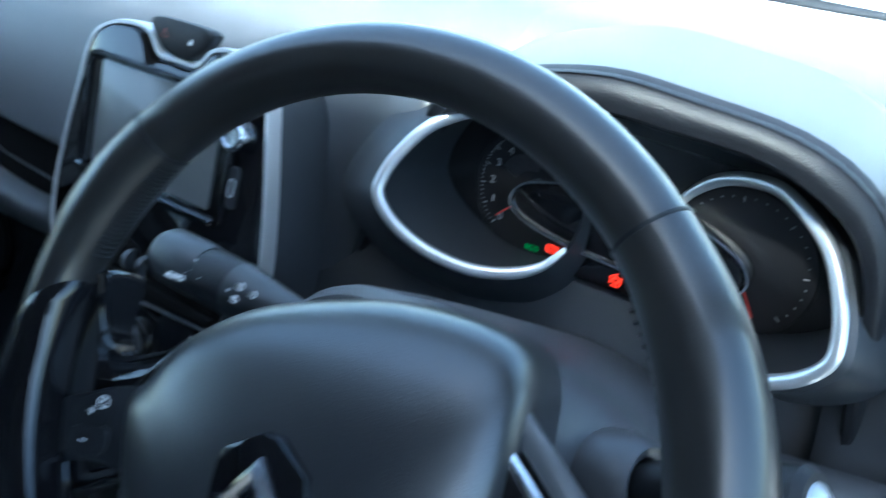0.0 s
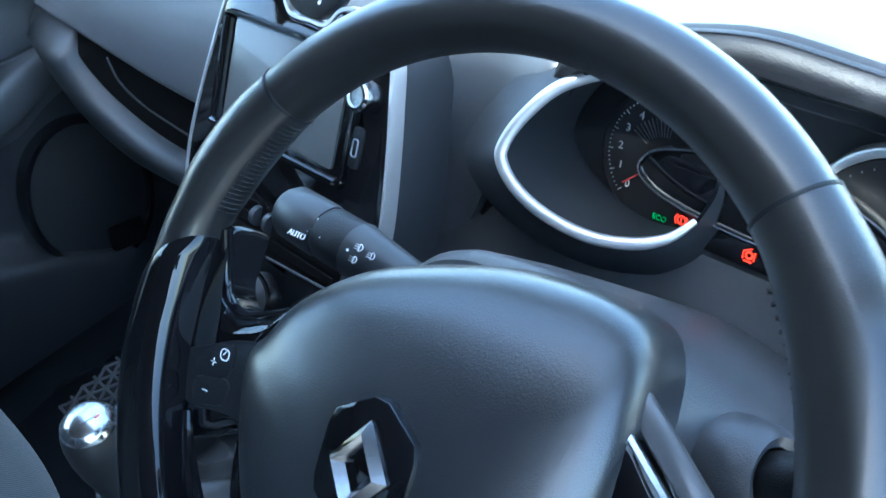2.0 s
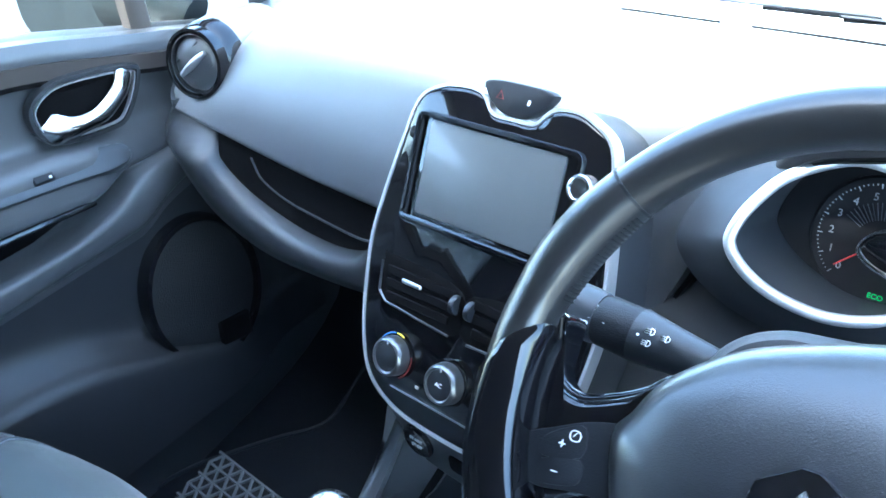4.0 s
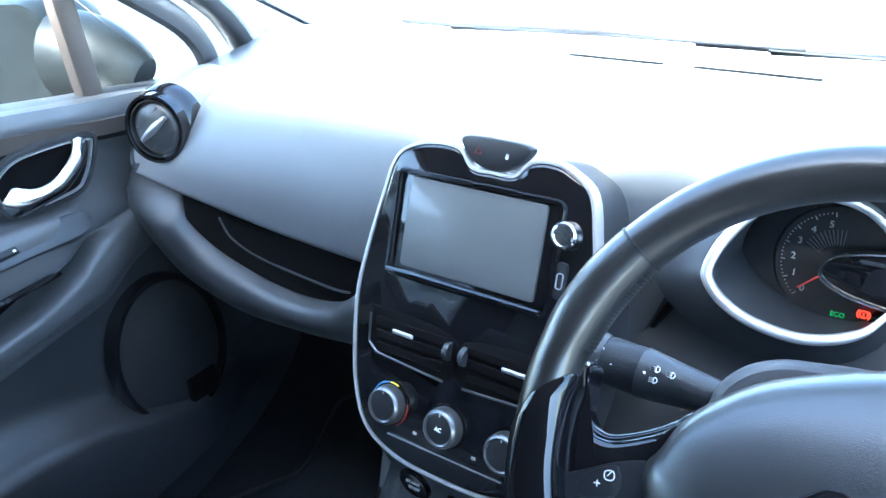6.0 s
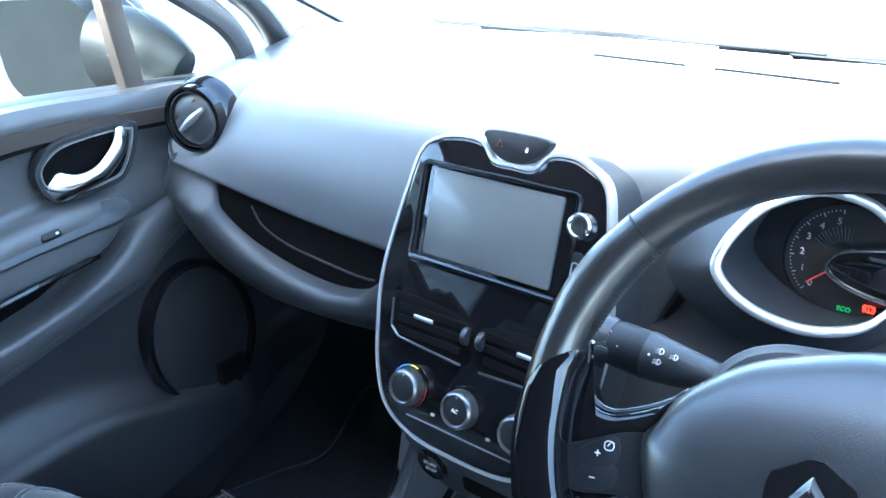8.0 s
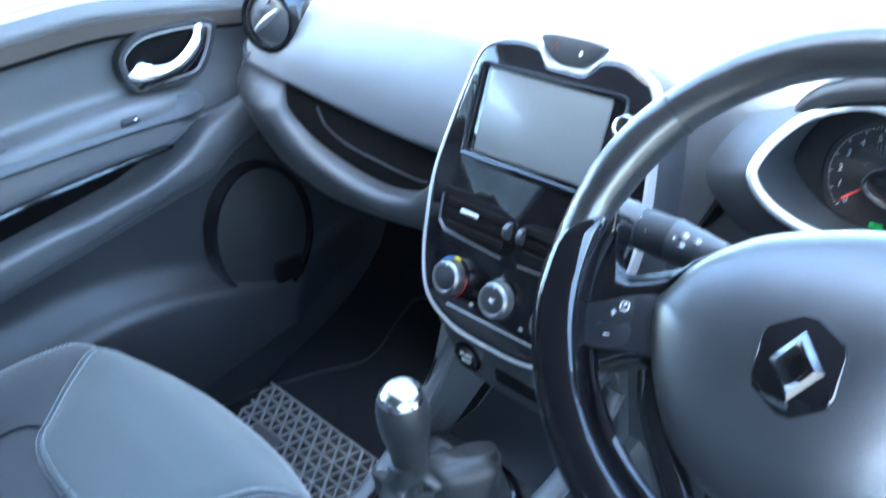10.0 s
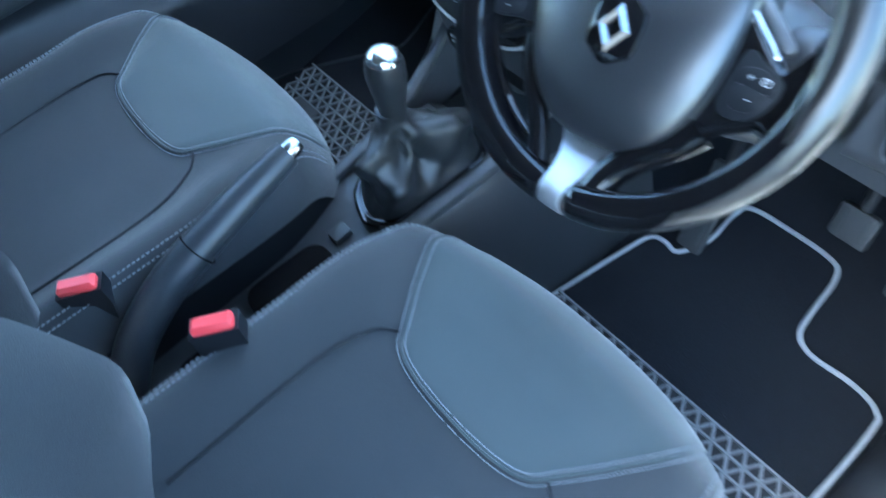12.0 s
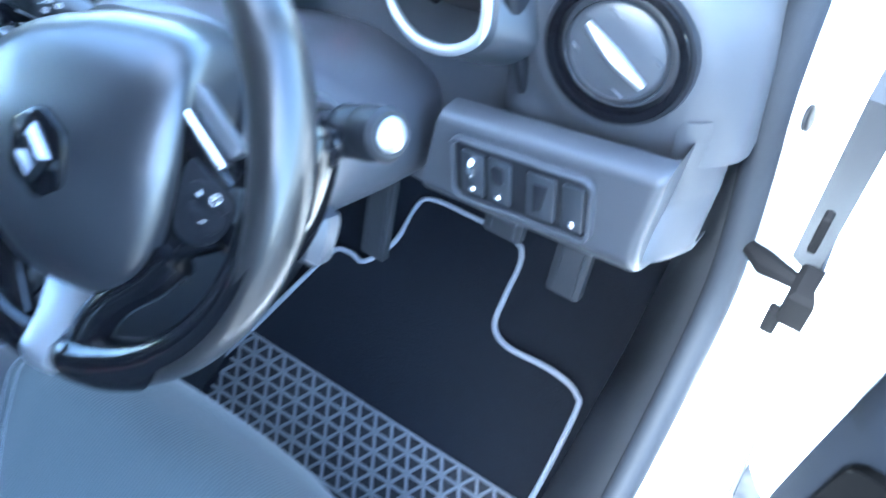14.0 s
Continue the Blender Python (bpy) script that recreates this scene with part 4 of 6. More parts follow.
def buckle(x, y, z, rz):
    q = pose(x, y, z, 0, 0, rz)
    b = thing("belt_buckle", q, "black seat belt buckle with a red release button", "belt buckle", "front seat belt buckles")
    bm = bmesh.new()
    loft(bm, [[q @ V(sx * w, sy * 0.014, h) for sx, sy in ((-1, -1), (1, -1), (1, 1), (-1, 1))] for w, h in ((0.012, -0.16), (0.02, -0.07), (0.029, -0.03), (0.029, 0.0))])
    part("housing", bm, DARK, b)
    bm = bmesh.new()
    box(bm, (0, -0.002, 0.004), (0.05, 0.022, 0.016), 0.005, q)
    part("release_button", bm, RED, b, "bright red release button")


buckle(0.141, -0.100, 0.705, 60)
buckle(-0.045, -0.197, 0.69, 60)

# ---- steering wheel ----
SW = basis((0.3828, 0.3187, 1.0064), (0.9984, 0.0558, 0), (-0.0396, 0.7085, 0.7046))
COL = basis((0.374, 0.3215, 0.995), (1, 0, 0), (0, 0.6561, 0.7547))
wheel = thing("steering_wheel", (0.3828, 0.3187, 1.0064), "leather-rimmed steering wheel with gloss black spokes", "steering wheel")
RR = 0.170


def flat_front(a):
    """The rim is flatter where the plate of the passenger-side spoke runs into it."""
    return blend(a, [(172, 1.0), (190, 0.90), (222, 0.90), (244, 1.0)])


def rim_piece(a0, a1, name, material, fat, label=""):
    """A length of the rim; fat: how thick it is along its way."""
    bm = bmesh.new()
    n = max(6, int(abs(a1 - a0) / 3))
    rows = []
    for k in range(n + 1):
        a = radians(a0 + (a1 - a0) * k / n)
        c = V(RR * math.cos(a), RR * math.sin(a), 0)
        d = V(math.cos(a), math.sin(a), 0)
        f = blend(k / n, fat)
        rows.append([SW @ (c + d * (0.0158 * f * math.cos(q)) + V(0, 0, 0.0165 * f * flat_front(a * 180 / math.pi) * math.sin(q))) for q in (2 * math.pi * j / 20 for j in range(20))])
    loft(bm, rows)
    return part(name, bm, material, wheel, label, angle=60)


rim_piece(49, 141.7, "rim", LEATHER, [(0, 1.0), (0.5, 0.98), (1, 1.0)], "black leather rim")
rim_piece(141.7, 182, "rim_grip", LEATHER, [(0, 1.02), (0.25, 1.10), (0.5, 1.09), (0.66, 1.0), (1, 0.99)], "worn leather grip with stitching")
rim_piece(-4, 49, "rim_grip", LEATHER, [(0, 1.18), (0.4, 1.22), (0.75, 1.17), (0.95, 1.04), (1, 1.03)])
rim_piece(182, 330, "rim", LEATHER, [(0, 0.99), (1, 1.0)])
rim_piece(330, 356, "rim_grip", LEATHER, [(0, 1.0), (1, 1.18)])


def inlay(near, far, q0, q1):
    """Gloss skin on the rim; near and far give its two ends for each angle round the tube."""
    bm = bmesh.new()
    n, m = 44, 26
    rows = []
    for k in range(m + 1):
        row = []
        for i in range(n + 1):
            u = i / n
            a_mid = blend(near[0][1] + (far[0][1] - near[0][1]) * u, q0)
            q = a_mid + (q1 - a_mid) * k / m
            a = blend(q, near) + (blend(q, far) - blend(q, near)) * u
            e = min(1.0, i / 1.0, (n - i) / 1.0)
            sq = 0.62 + 0.38 * max(0.0, 1 - min(i, n - i) / 7)
            box_ = lambda x: math.copysign(abs(x) ** sq, x)
            r = 0.0150 + 0.0021 * e
            row.append(SW @ (Matrix.Rotation(radians(a), 4, "Z") @ V(RR + r * box_(math.cos(radians(q))), 0, (r + 0.0003) * flat_front(a) * box_(math.sin(radians(q))) + 0.0008 * e)))
        rows.append(row)
    sheet(bm, lambda u, v: rows[round(v * m)][round(u * n)], n, m, (0, 0, 0.0))
    bmesh.ops.remove_doubles(bm, verts=bm.verts, dist=1e-6)
    part("rim_inlay", bm, GLOSS, wheel, "gloss black lower rim", angle=70)


inlay([(25, 184), (60, 180), (90, 176), (120, 173), (150, 171), (180, 170.5), (235, 173)], [(0, 269.5)], [(160, 25)], 235)
inlay([(0, 278.5)], [(25, 366), (84, 364), (120, 369), (160, 378), (200, 374), (235, 366)], [(304, 25), (314, 84)], 235)
for a in (49, 141.7):
    bm = bmesh.new()
    q = SW @ Matrix.Rotation(radians(a), 4, "Z") @ Matrix.Translation((RR, 0, 0)) @ Matrix.Rotation(radians(90), 4, "X")
    ring(bm, oval(0.0161, 0.0169, 28), q, 0.0010, 0.0016, 0.0008)
    part("seam", bm, DARK, wheel)
for g, (a0, a1) in zip((1.08, 1.20), ((143, 166), (4, 42))):
    bm = bmesh.new()
    for k in range(22):
        a = radians(a0 + (a1 - a0) * (k + 0.5) / 22)
        p = lambda rr, h: SW @ V(rr * math.cos(a), rr * math.sin(a), h)
        tube(bm, [p(RR - g * 0.0146, 0.0068), p(RR - g * 0.0160, 0.001), p(RR - g * 0.0153, -0.005)], 0.0005, 5)
    part("stitching", bm, DARK, wheel)
bm = bmesh.new()
tube(bm, [SW @ V((RR - 0.0215) * math.cos(radians(a)), (RR - 0.0215) * math.sin(radians(a)), -0.004) for a in range(206, 258, 3)], [0.0022 + 0.0032 * math.sin(math.pi * k / 17) for k in range(18)], 10)
part("inner_lip", bm, GLOSS, wheel, "gloss black inner lip of the rim")
# hub
AB = curve([(-0.1045, -0.020, 0), (-0.0985, -0.004, 0), (-0.088, 0.018, 0), (-0.062, 0.042, 0), (-0.036, 0.0555, 0), (0.0, 0.0685, 0), (0.030, 0.0735, 0), (0.054, 0.0740, 0), (0.071, 0.069, 0), (0.081, 0.056, 0), (0.0860, 0.040, 0), (0.0895, 0.020, 0), (0.0910, -0.015, 0), (0.088, -0.052, 0), (0.076, -0.088, 0), (0.048, -0.113, 0), (0.015, -0.1205, 0), (-0.020, -0.1205, 0), (-0.043, -0.112, 0), (-0.067, -0.094, 0), (-0.091, -0.058, 0)], 4, True)
AB = [(p.x, p.y) for p in AB]
bm = bmesh.new()
cx0, cy0 = -0.003, -0.052
rows = []
for s, h in ((0.99, -0.050), (1.0, -0.022), (0.997, -0.012), (0.986, -0.0055), (0.965, -0.0005), (0.93, 0.0040), (0.86, 0.0085), (0.76, 0.0122), (0.62, 0.0158), (0.45, 0.0184), (0.25, 0.0202), (0.02, 0.0208)):
    row = [(cx0 + (x - cx0) * s, cy0 + (y - cy0) * s) for x, y in AB]
    rows.append([SW @ V(x, y, h - 0.017 * blend(y, [(-0.015, 0.0), (0.03, 0.32), (0.075, 1.0)])) for x, y in row])
loft(bm, rows)
part("airbag_cover", bm, AIRBAG, wheel, "grained dark airbag cover", angle=60)
bm = bmesh.new()
turn5 = lambda pts: [(-0.0005 + x * 0.9962 - y * 0.0872, -0.0245 + x * 0.0872 + y * 0.9962) for x, y in pts]
HEX = turn5([(-0.004, 0.0295), (0.004, 0.0295), (0.0215, 0.0185), (0.0238, 0.011), (0.0238, -0.011), (0.0215, -0.0185), (0.004, -0.0295), (-0.004, -0.0295), (-0.0215, -0.0185), (-0.0238, -0.011), (-0.0238, 0.011), (-0.0215, 0.0185)])
slab(bm, HEX, SW, 0.012, 0.002, 0.0218)
badge = part("badge_plate", bm, GLOSS, wheel, "gloss black badge recess")
bm = bmesh.new()
rh_o, rh_i = turn5([(0, 0.0208), (0.0158, 0), (0, -0.0208), (-0.0158, 0)]), turn5([(0, 0.0096), (0.0068, 0), (0, -0.0096), (-0.0068, 0)])
rh_m = [((a[0] + b[0]) / 2, (a[1] + b[1]) / 2) for a, b in zip(rh_o, rh_i)]
vs = [[bm.verts.new(SW @ V(x, y, h)) for x, y in o] for o, h in ((rh_o, 0.0210), (rh_o, 0.0242), (rh_m, 0.0285), (rh_i, 0.0242), (rh_i, 0.0210))]
for a, b in zip(vs, vs[1:]):
    for k in range(4):
        bm.faces.new((a[k], a[(k + 1) % 4], b[(k + 1) % 4], b[k]))
part("badge", bm, EMBLEM, badge, "chrome diamond emblem", angle=5)
# spokes
SPOKE = ((-0.186, 0.004), (-0.177, 0.016), (-0.166, 0.026), (-0.153, 0.031), (-0.151, 0.016), (-0.150, 0.003), (-0.143, -0.0065), (-0.130, -0.0095), (-0.115, -0.004), (-0.098, 0.006), (-0.082, 0.022), (-0.056, 0.01), (-0.058, -0.055), (-0.075, -0.068), (-0.093, -0.060), (-0.108, -0.064), (-0.125, -0.077), (-0.142, -0.085), (-0.155, -0.092), (-0.170, -0.075), (-0.183, -0.035))
POD = ((-0.152, -0.040), (-0.148, -0.057), (-0.136, -0.0625), (-0.112, -0.056), (-0.088, -0.052), (-0.076, -0.04), (-0.083, -0.012), (-0.112, -0.0165), (-0.136, -0.029))
UPPER = ((-0.1395, -0.036), (-0.129, -0.0265), (-0.1175, -0.0222), (-0.1150, -0.038), (-0.1375, -0.0455))
LOWER = ((-0.137, -0.0472), (-0.1148, -0.0395), (-0.112, -0.051), (-0.122, -0.0565), (-0.134, -0.0585))
ARM = ((-0.088, -0.062), (-0.080, -0.084), (-0.061, -0.108), (-0.043, -0.128), (-0.030, -0.148), (-0.018, -0.166))
RIGHT = {
    SPOKE: ((0.183, 0.034), (0.175, 0.050), (0.160, 0.054), (0.153, 0.040), (0.148, 0.020), (0.138, 0.008), (0.126, 0.003), (0.100, 0.020), (0.080, 0.034), (0.060, 0.02), (0.058, -0.05), (0.075, -0.080), (0.086, -0.078), (0.103, -0.064), (0.118, -0.054), (0.132, -0.046), (0.150, -0.050), (0.168, -0.045), (0.181, -0.01)),
    POD: ((0.093, -0.012), (0.094, -0.042), (0.108, -0.048), (0.126, -0.040), (0.136, -0.020), (0.133, -0.006), (0.116, 0.0), (0.099, 0.006)),
    UPPER: ((0.102, -0.008), (0.115, -0.004), (0.130, -0.009), (0.130, -0.019), (0.102, -0.019)),
    LOWER: ((0.102, -0.021), (0.130, -0.021), (0.124, -0.036), (0.105, -0.039)),
    ARM: ((0.092, -0.066), (0.080, -0.086), (0.058, -0.110), (0.043, -0.135), (0.036, -0.164)),
}


def side(pts, s):
    return list(pts) if s < 0 else RIGHT[pts]


for s in (-1, 1):
    o = [(p.x, p.y) for p in curve([(x, y, 0) for x, y in side(SPOKE, s)], 5, True)]
    bm = bmesh.new()
    cxs, cys = (-0.125, -0.045) if s < 0 else (0.118, -0.025)
    loft(bm, [[SW @ V(cxs + (x - cxs) * k, cys + (y - cys) * k, h) for x, y in o] for k, h in ((0.98, -0.036), (1.0, -0.026), (1.0, -0.016), (0.985, -0.0115), (0.94, -0.0085), (0.7, -0.0072), (0.2, -0.007))])
    spoke = part("spoke", bm, GLOSS, wheel, "gloss black spoke", angle=70)
    bm = bmesh.new()
    slab(bm, [(p.x, p.y) for p in curve([(x, y, 0) for x, y in side(POD, s)], 4, True)], SW, 0.01, 0.0008, -0.0058)
    podp = part("button_pod", bm, DARK, spoke)
    for o in (UPPER, LOWER):
        bm = bmesh.new()
        slab(bm, [(p.x, p.y) for p in curve([(x, y, 0) for x, y in side(o, s)], 3, True)], SW, 0.006, 0.0007, -0.0048)
        part("button", bm, DARK, podp)
    for nm, (x, y) in zip(("plus", "dial", "minus"), ((-0.1278, -0.0350), (-0.1217, -0.0285), (-0.1272, -0.0506)) if s < 0 else ((0.110, -0.0125), (0.123, -0.0115), (0.116, -0.029))):
        q = SW @ Matrix.Translation((x, y, -0.0046)) @ Matrix.Rotation(radians(8), 4, "Z")
        bm = bmesh.new()
        if nm == "dial":
            ring(bm, rounded(0.0062, 0.0056, 0.0022, 3), q, 0.0007, 0.0004, 0.0003)
            box(bm, (0.0006, 0.0006, 0.0), (0.0034, 0.0006, 0.0005), 0.0001, q @ Matrix.Rotation(radians(50), 4, "Z"))
        else:
            box(bm, (0, 0, 0), (0.0042, 0.0008, 0.0006), 0.0002, q)
            if nm == "plus":
                box(bm, (0, 0, 0), (0.0008, 0.0042, 0.0006), 0.0002, q)
        part("button_mark", bm, MARK, podp)
    bm = bmesh.new()
    if s < 0:
        tube(bm, curve([SW @ V(x, y, h) for x, y, h in ((-0.154, 0.030, -0.006), (-0.153, 0.015, -0.012), (-0.150, 0.002, -0.015), (-0.143, -0.0075, -0.016), (-0.130, -0.0105, -0.016), (-0.115, -0.005, -0.017), (-0.098, 0.005, -0.019), (-0.080, 0.021, -0.024))], 5), 0.0042, 12)
        part("spoke_edge", bm, GLOSS, spoke, "rounded gloss black spoke edge")
    else:
        bm.free()
        for nm, a, b, w, h, mm, lb in (("spoke_panel", (0.076, 0.0475), (0.1235, 0.0150), 0.0115, -0.016, PANELGREY, "satin grey spoke panel"), ("spoke_strip", (0.0765, 0.0365), (0.1205, 0.0065), 0.0060, -0.0085, CHROME, "satin chrome spoke strip")):
            bm = bmesh.new()
            d = (V(*b, 0) - V(*a, 0))
            q = SW @ Matrix.Translation(((a[0] + b[0]) / 2, (a[1] + b[1]) / 2, h)) @ Matrix.Rotation(math.atan2(d.y, d.x), 4, "Z") @ Matrix.Rotation(radians(-18), 4, "X")
            slab(bm, rounded(d.length, w, w * 0.42, 6), q, 0.010, 0.0028)
            part(nm, bm, mm, spoke, lb)
    bm = bmesh.new()
    line = curve([SW @ V(x, y, -0.014 + 0.012 * k / 4) for k, (x, y) in enumerate(side(ARM, s))], 5)
    tube(bm, line, [(0.013 if s < 0 else 0.017) - 0.003 * math.sin(math.pi * k / (len(line) - 1)) for k in range(len(line))], 14, flat=0.8, up=SW.to_3x3() @ V(0, 0, 1))
    part("lower_arm", bm, GLOSS, wheel, "gloss black lower spoke arm")
bm = bmesh.new()


def tongue(u, v):
    y0, y1 = blend(v, [(0, -0.119), (0.3, -0.136), (0.6, -0.156), (1, -0.183)]), blend(v, [(0, -0.1125), (0.3, -0.133), (0.6, -0.158), (1, -0.183)])
    x0, x1 = blend(v, [(0, -0.0265), (0.15, -0.018), (0.3, -0.0105), (0.6, -0.0015), (0.8, 0.0), (1, 0.001)]), blend(v, [(0, 0.0400), (0.15, 0.0345), (0.3, 0.0305), (0.6, 0.0235), (0.8, 0.0235), (1, 0.0265)])
    return SW @ V(x0 + (x1 - x0) * u, y0 + (y1 - y0) * u, blend(v, [(0, -0.019), (0.4, 0.000), (0.6, 0.012), (0.78, 0.0190), (0.92, 0.0165), (1, 0.0095)]) + 0.002 * math.sin(math.pi * u))


sheet(bm, tongue, 14, 24, SW.to_3x3() @ V(0, 0, -0.012))
part("metal_spoke", bm, SILVER, wheel, "brushed silver lower spoke")

# column and stalks
ROOT = basis(SW @ V(0.106, 0.018, -0.110), SW.to_3x3() @ V(0.090, 0.024, 0.036), SW.to_3x3() @ V(-0.024, 0.090, 0))
column = thing("steering_column", (0.37, 0.45, 0.85), "dark plastic steering column shroud", "steering column")
bm = bmesh.new()
SH = [(p[0], p[1]) for p in curve([(-0.097, 0.025, 0), (-0.085, 0.049, 0), (-0.062, 0.0625, 0), (-0.034, 0.067, 0), (0.0, 0.070, 0), (0.030, 0.0685, 0), (0.057, 0.061, 0), (0.075, 0.049, 0), (0.0866, 0.029, 0), (0.0905, 0.005, 0), (0.088, -0.04, 0), (0.06, -0.075, 0), (-0.06, -0.075, 0), (-0.094, -0.03, 0)], 4, True)]
loft(bm, [[SW @ V(x * s * (1 + wide * blend(x, [(0.03, 0.0), (0.085, 1.0)])), y * s, h) for x, y in SH] for s, h, wide in ((0.6, -0.070, 0), (0.90, -0.074, 0), (0.94, -0.084, 0), (0.965, -0.088, 0), (0.99, -0.092, 0), (1.0, -0.098, 0.03), (1.0, -0.110, 0.16), (1.0, -0.128, 0.30), (1.0, -0.16, 0.34), (0.95, -0.26, 0.34), (0.9, -0.34, 0.3))])
part("shroud", bm, SHROUD, column)


bm = bmesh.new()
turned(bm, [(0.026, 0.0), (0.026, 0.022), (0.0235, 0.034), (0.0195, 0.038), (0.015, 0.036), (0.015, 0.01)], ROOT @ Matrix.Translation((-0.020, 0, 0)) @ Matrix.Rotation(radians(90), 4, "Y"), 28)
part("stalk_root", bm, SHROUD, column, "grey round root of the wiper stalk")


def stalk(W, side, d, v0, length, label):
    st = thing("stalk", W @ V(side * 0.08, v0, -d), label, "control stalk")
    bm = bmesh.new()
    q = W @ Matrix.Translation((side * 0.075, v0, -d)) @ Matrix.Rotation(radians(side * 90), 4, "Y") @ Matrix.Rotation(radians(-4), 4, "X")
    turned(bm, [(0.011, 0.0), (0.0125, 0.02), (0.015, 0.045), (0.0185, length * 0.52)], q, 24)
    part("arm", bm, SOFT if side < 0 else DARK, st)
    bm = bmesh.new()
    turned(bm, [(0.0172, length * 0.52), (0.0178, length * 0.54), (0.0178, length * 0.70), (0.0168, length * 0.72)], q, 24)
    part("collar", bm, DARK, st)
    bm = bmesh.new()
    turned(bm, [(0.0176, length * 0.72), (0.0186, length * 0.75), (0.0182, length * 0.96), (0.015, length), (0.001, length * 1.003)], q, 24)
    part("end_knob", bm, SOFT if side < 0 else DARK, st)
    # the sunlit glint on the stalk's tip is put into a silver cap
    if side > 0:
        bm = bmesh.new()
        turned(bm, [(0.0110, length * 0.97), (0.0118, length * 0.99), (0.0112, length * 1.015), (0.008, length * 1.04), (0.001, length * 1.05)], q, 24)
        part("end_cap", bm, SILVER, st, "end cap, silver standing in for sun on the tip")
    return st


st1 = stalk(SW, -1, 0.108, 0.026, 0.141, "black light stalk with white printed symbols")
stalk(ROOT @ Matrix.Translation((-0.075, 0, 0)), 1, 0.0, 0.0, 0.096, "black wiper stalk, the sunlit glint on its tip put into a silver cap")
TOPV = SW.to_3x3() @ V(0, 0.25, 0.97)
LT = basis(SW @ V(-0.17, 0.026, -0.108) + TOPV * 0.0178, SW.to_3x3() @ V(1, 0.05, 0), SW.to_3x3() @ V(0, 0.97, -0.25))
words("AUTO", 0.0055, LT @ Matrix.Translation((-0.0144, -0.0035, 0.0009)), MARK, st1)


def lamp_icon(m, x, y, s, parent):
    bm = bmesh.new()
    ring(bm, [(x + s * 0.6 * max(0, math.cos(a)), y + s * 0.5 * math.sin(a)) for a in (2 * math.pi * k / 16 for k in range(16))], m, s * 0.14, 0.0004, 0.0008)
    for k in range(3):
        box(bm, (x - s * 0.5, y + s * 0.3 * (k - 1), 0.0005), (s * 0.6, s * 0.1, 0.0005), 0.0001, m)
    part("symbol", bm, MARK, parent)


for x, y, size in ((-0.0185, 0.0035, 0.0052), (-0.0095, 0.0035, 0.0052), (-0.0065, 0.0095, 0.004), (0.0355, 0.004, 0.0045), (0.0355, -0.004, 0.0042), (0.0465, 0.002, 0.0042)):
    lamp_icon(LT, x, y, size, st1)
for x, y in ((0.0035, 0.001), (0.028, 0.0), (-0.026, 0.009)):
    bm = bmesh.new()
    turned(bm, [(0.0009, 0.0), (0.0009, 0.0006), (0.0001, 0.0006)], LT @ Matrix.Translation((x, y, 0.0)), 10)
    part("dot", bm, MARK, st1)
pod_t = thing("audio_remote", COL @ V(0.141, -0.048, -0.098), "grey audio remote pod behind the wheel", "remote control")
bm = bmesh.new()
box(bm, (0.141, -0.048, -0.098), (0.030, 0.044, 0.03), 0.008, COL)
part("body", bm, SHROUD, pod_t)
bm = bmesh.new()
tube(bm, [COL @ V(0.075, -0.045, -0.112), COL @ V(0.110, -0.047, -0.108), COL @ V(0.135, -0.048, -0.102)], [0.014, 0.012, 0.011], 14)
part("neck", bm, SHROUD, pod_t)
bm = bmesh.new()
box(bm, (0.141, -0.042, -0.082), (0.018, 0.022, 0.005), 0.002, COL)
part("rocker", bm, DARK, pod_t)

# ---- driver's side fascia: switch panel, round vent ----
SP = basis((0.60, 0.508, 0.815), (1, 0.02, 0.03), (0, 0.34, 0.94))
switches = thing("switch_panel", (0.61, 0.53, 0.76), "grey lower fascia panel with headlamp and mirror switches", "switch panel")
bm = bmesh.new()


def knee(u, v):
    y = 0.0425 + 0.024 * u - (0.108 + 0.014 * u) * v
    right = blend(y, [(-0.06, 0.108), (-0.04, 0.104), (-0.015, 0.103), (0.03, 0.107), (0.072, 0.111)])
    x = -0.087 - 0.020 * v + (right + 0.087 + 0.020 * v) * min(1.0, u / 0.94)
    bend = max(0.0, u - 0.90) / 0.10
    h = blend(v, [(0, -0.008), (0.03, -0.003), (0.07, 0.0), (0.7, 0.0), (0.9, -0.012), (1, -0.045)]) - 0.034 * bend ** 2.2
    return SP @ V(x, y, h)


sheet(bm, knee, 70, 30, SP.to_3x3() @ V(0, 0, -0.02))
part("cover", bm, FASCIA, switches, angle=60)
bm = bmesh.new()


def flank(u, v):
    """The set-back end of the panel by the door, with a lip that curls out along its foot."""
    x, y = 0.096 + 0.034 * u, 0.085 - 0.132 * v - 0.004 * u
    return SP @ V(x, y, -0.048 - 0.045 * u * u + blend(v, [(0.62, 0.0), (0.82, 0.024), (0.93, 0.032), (1, 0.0)]))


sheet(bm, flank, 16, 24, SP.to_3x3() @ V(0, 0, -0.012))
part("end_panel", bm, FASCIA, switches, "set-back end of the fascia by the door seal", angle=60)
SQ = SP @ Matrix.Translation((-0.004, 0.004, 0)) @ Matrix.Rotation(radians(5), 4, "Z")
bm = bmesh.new()
slab(bm, rounded(0.125, 0.056, 0.008, 4, 0.0, 0.0), SQ, 0.01, 0.002, 0.003)
part("switch_frame", bm, DARK, switches)
bm = bmesh.new()
ring(bm, rounded(0.129, 0.060, 0.010, 5, 0.0, 0.0), SQ, 0.005, 0.008, 0.007)
part("frame_rim", bm, FASCIA, switches)
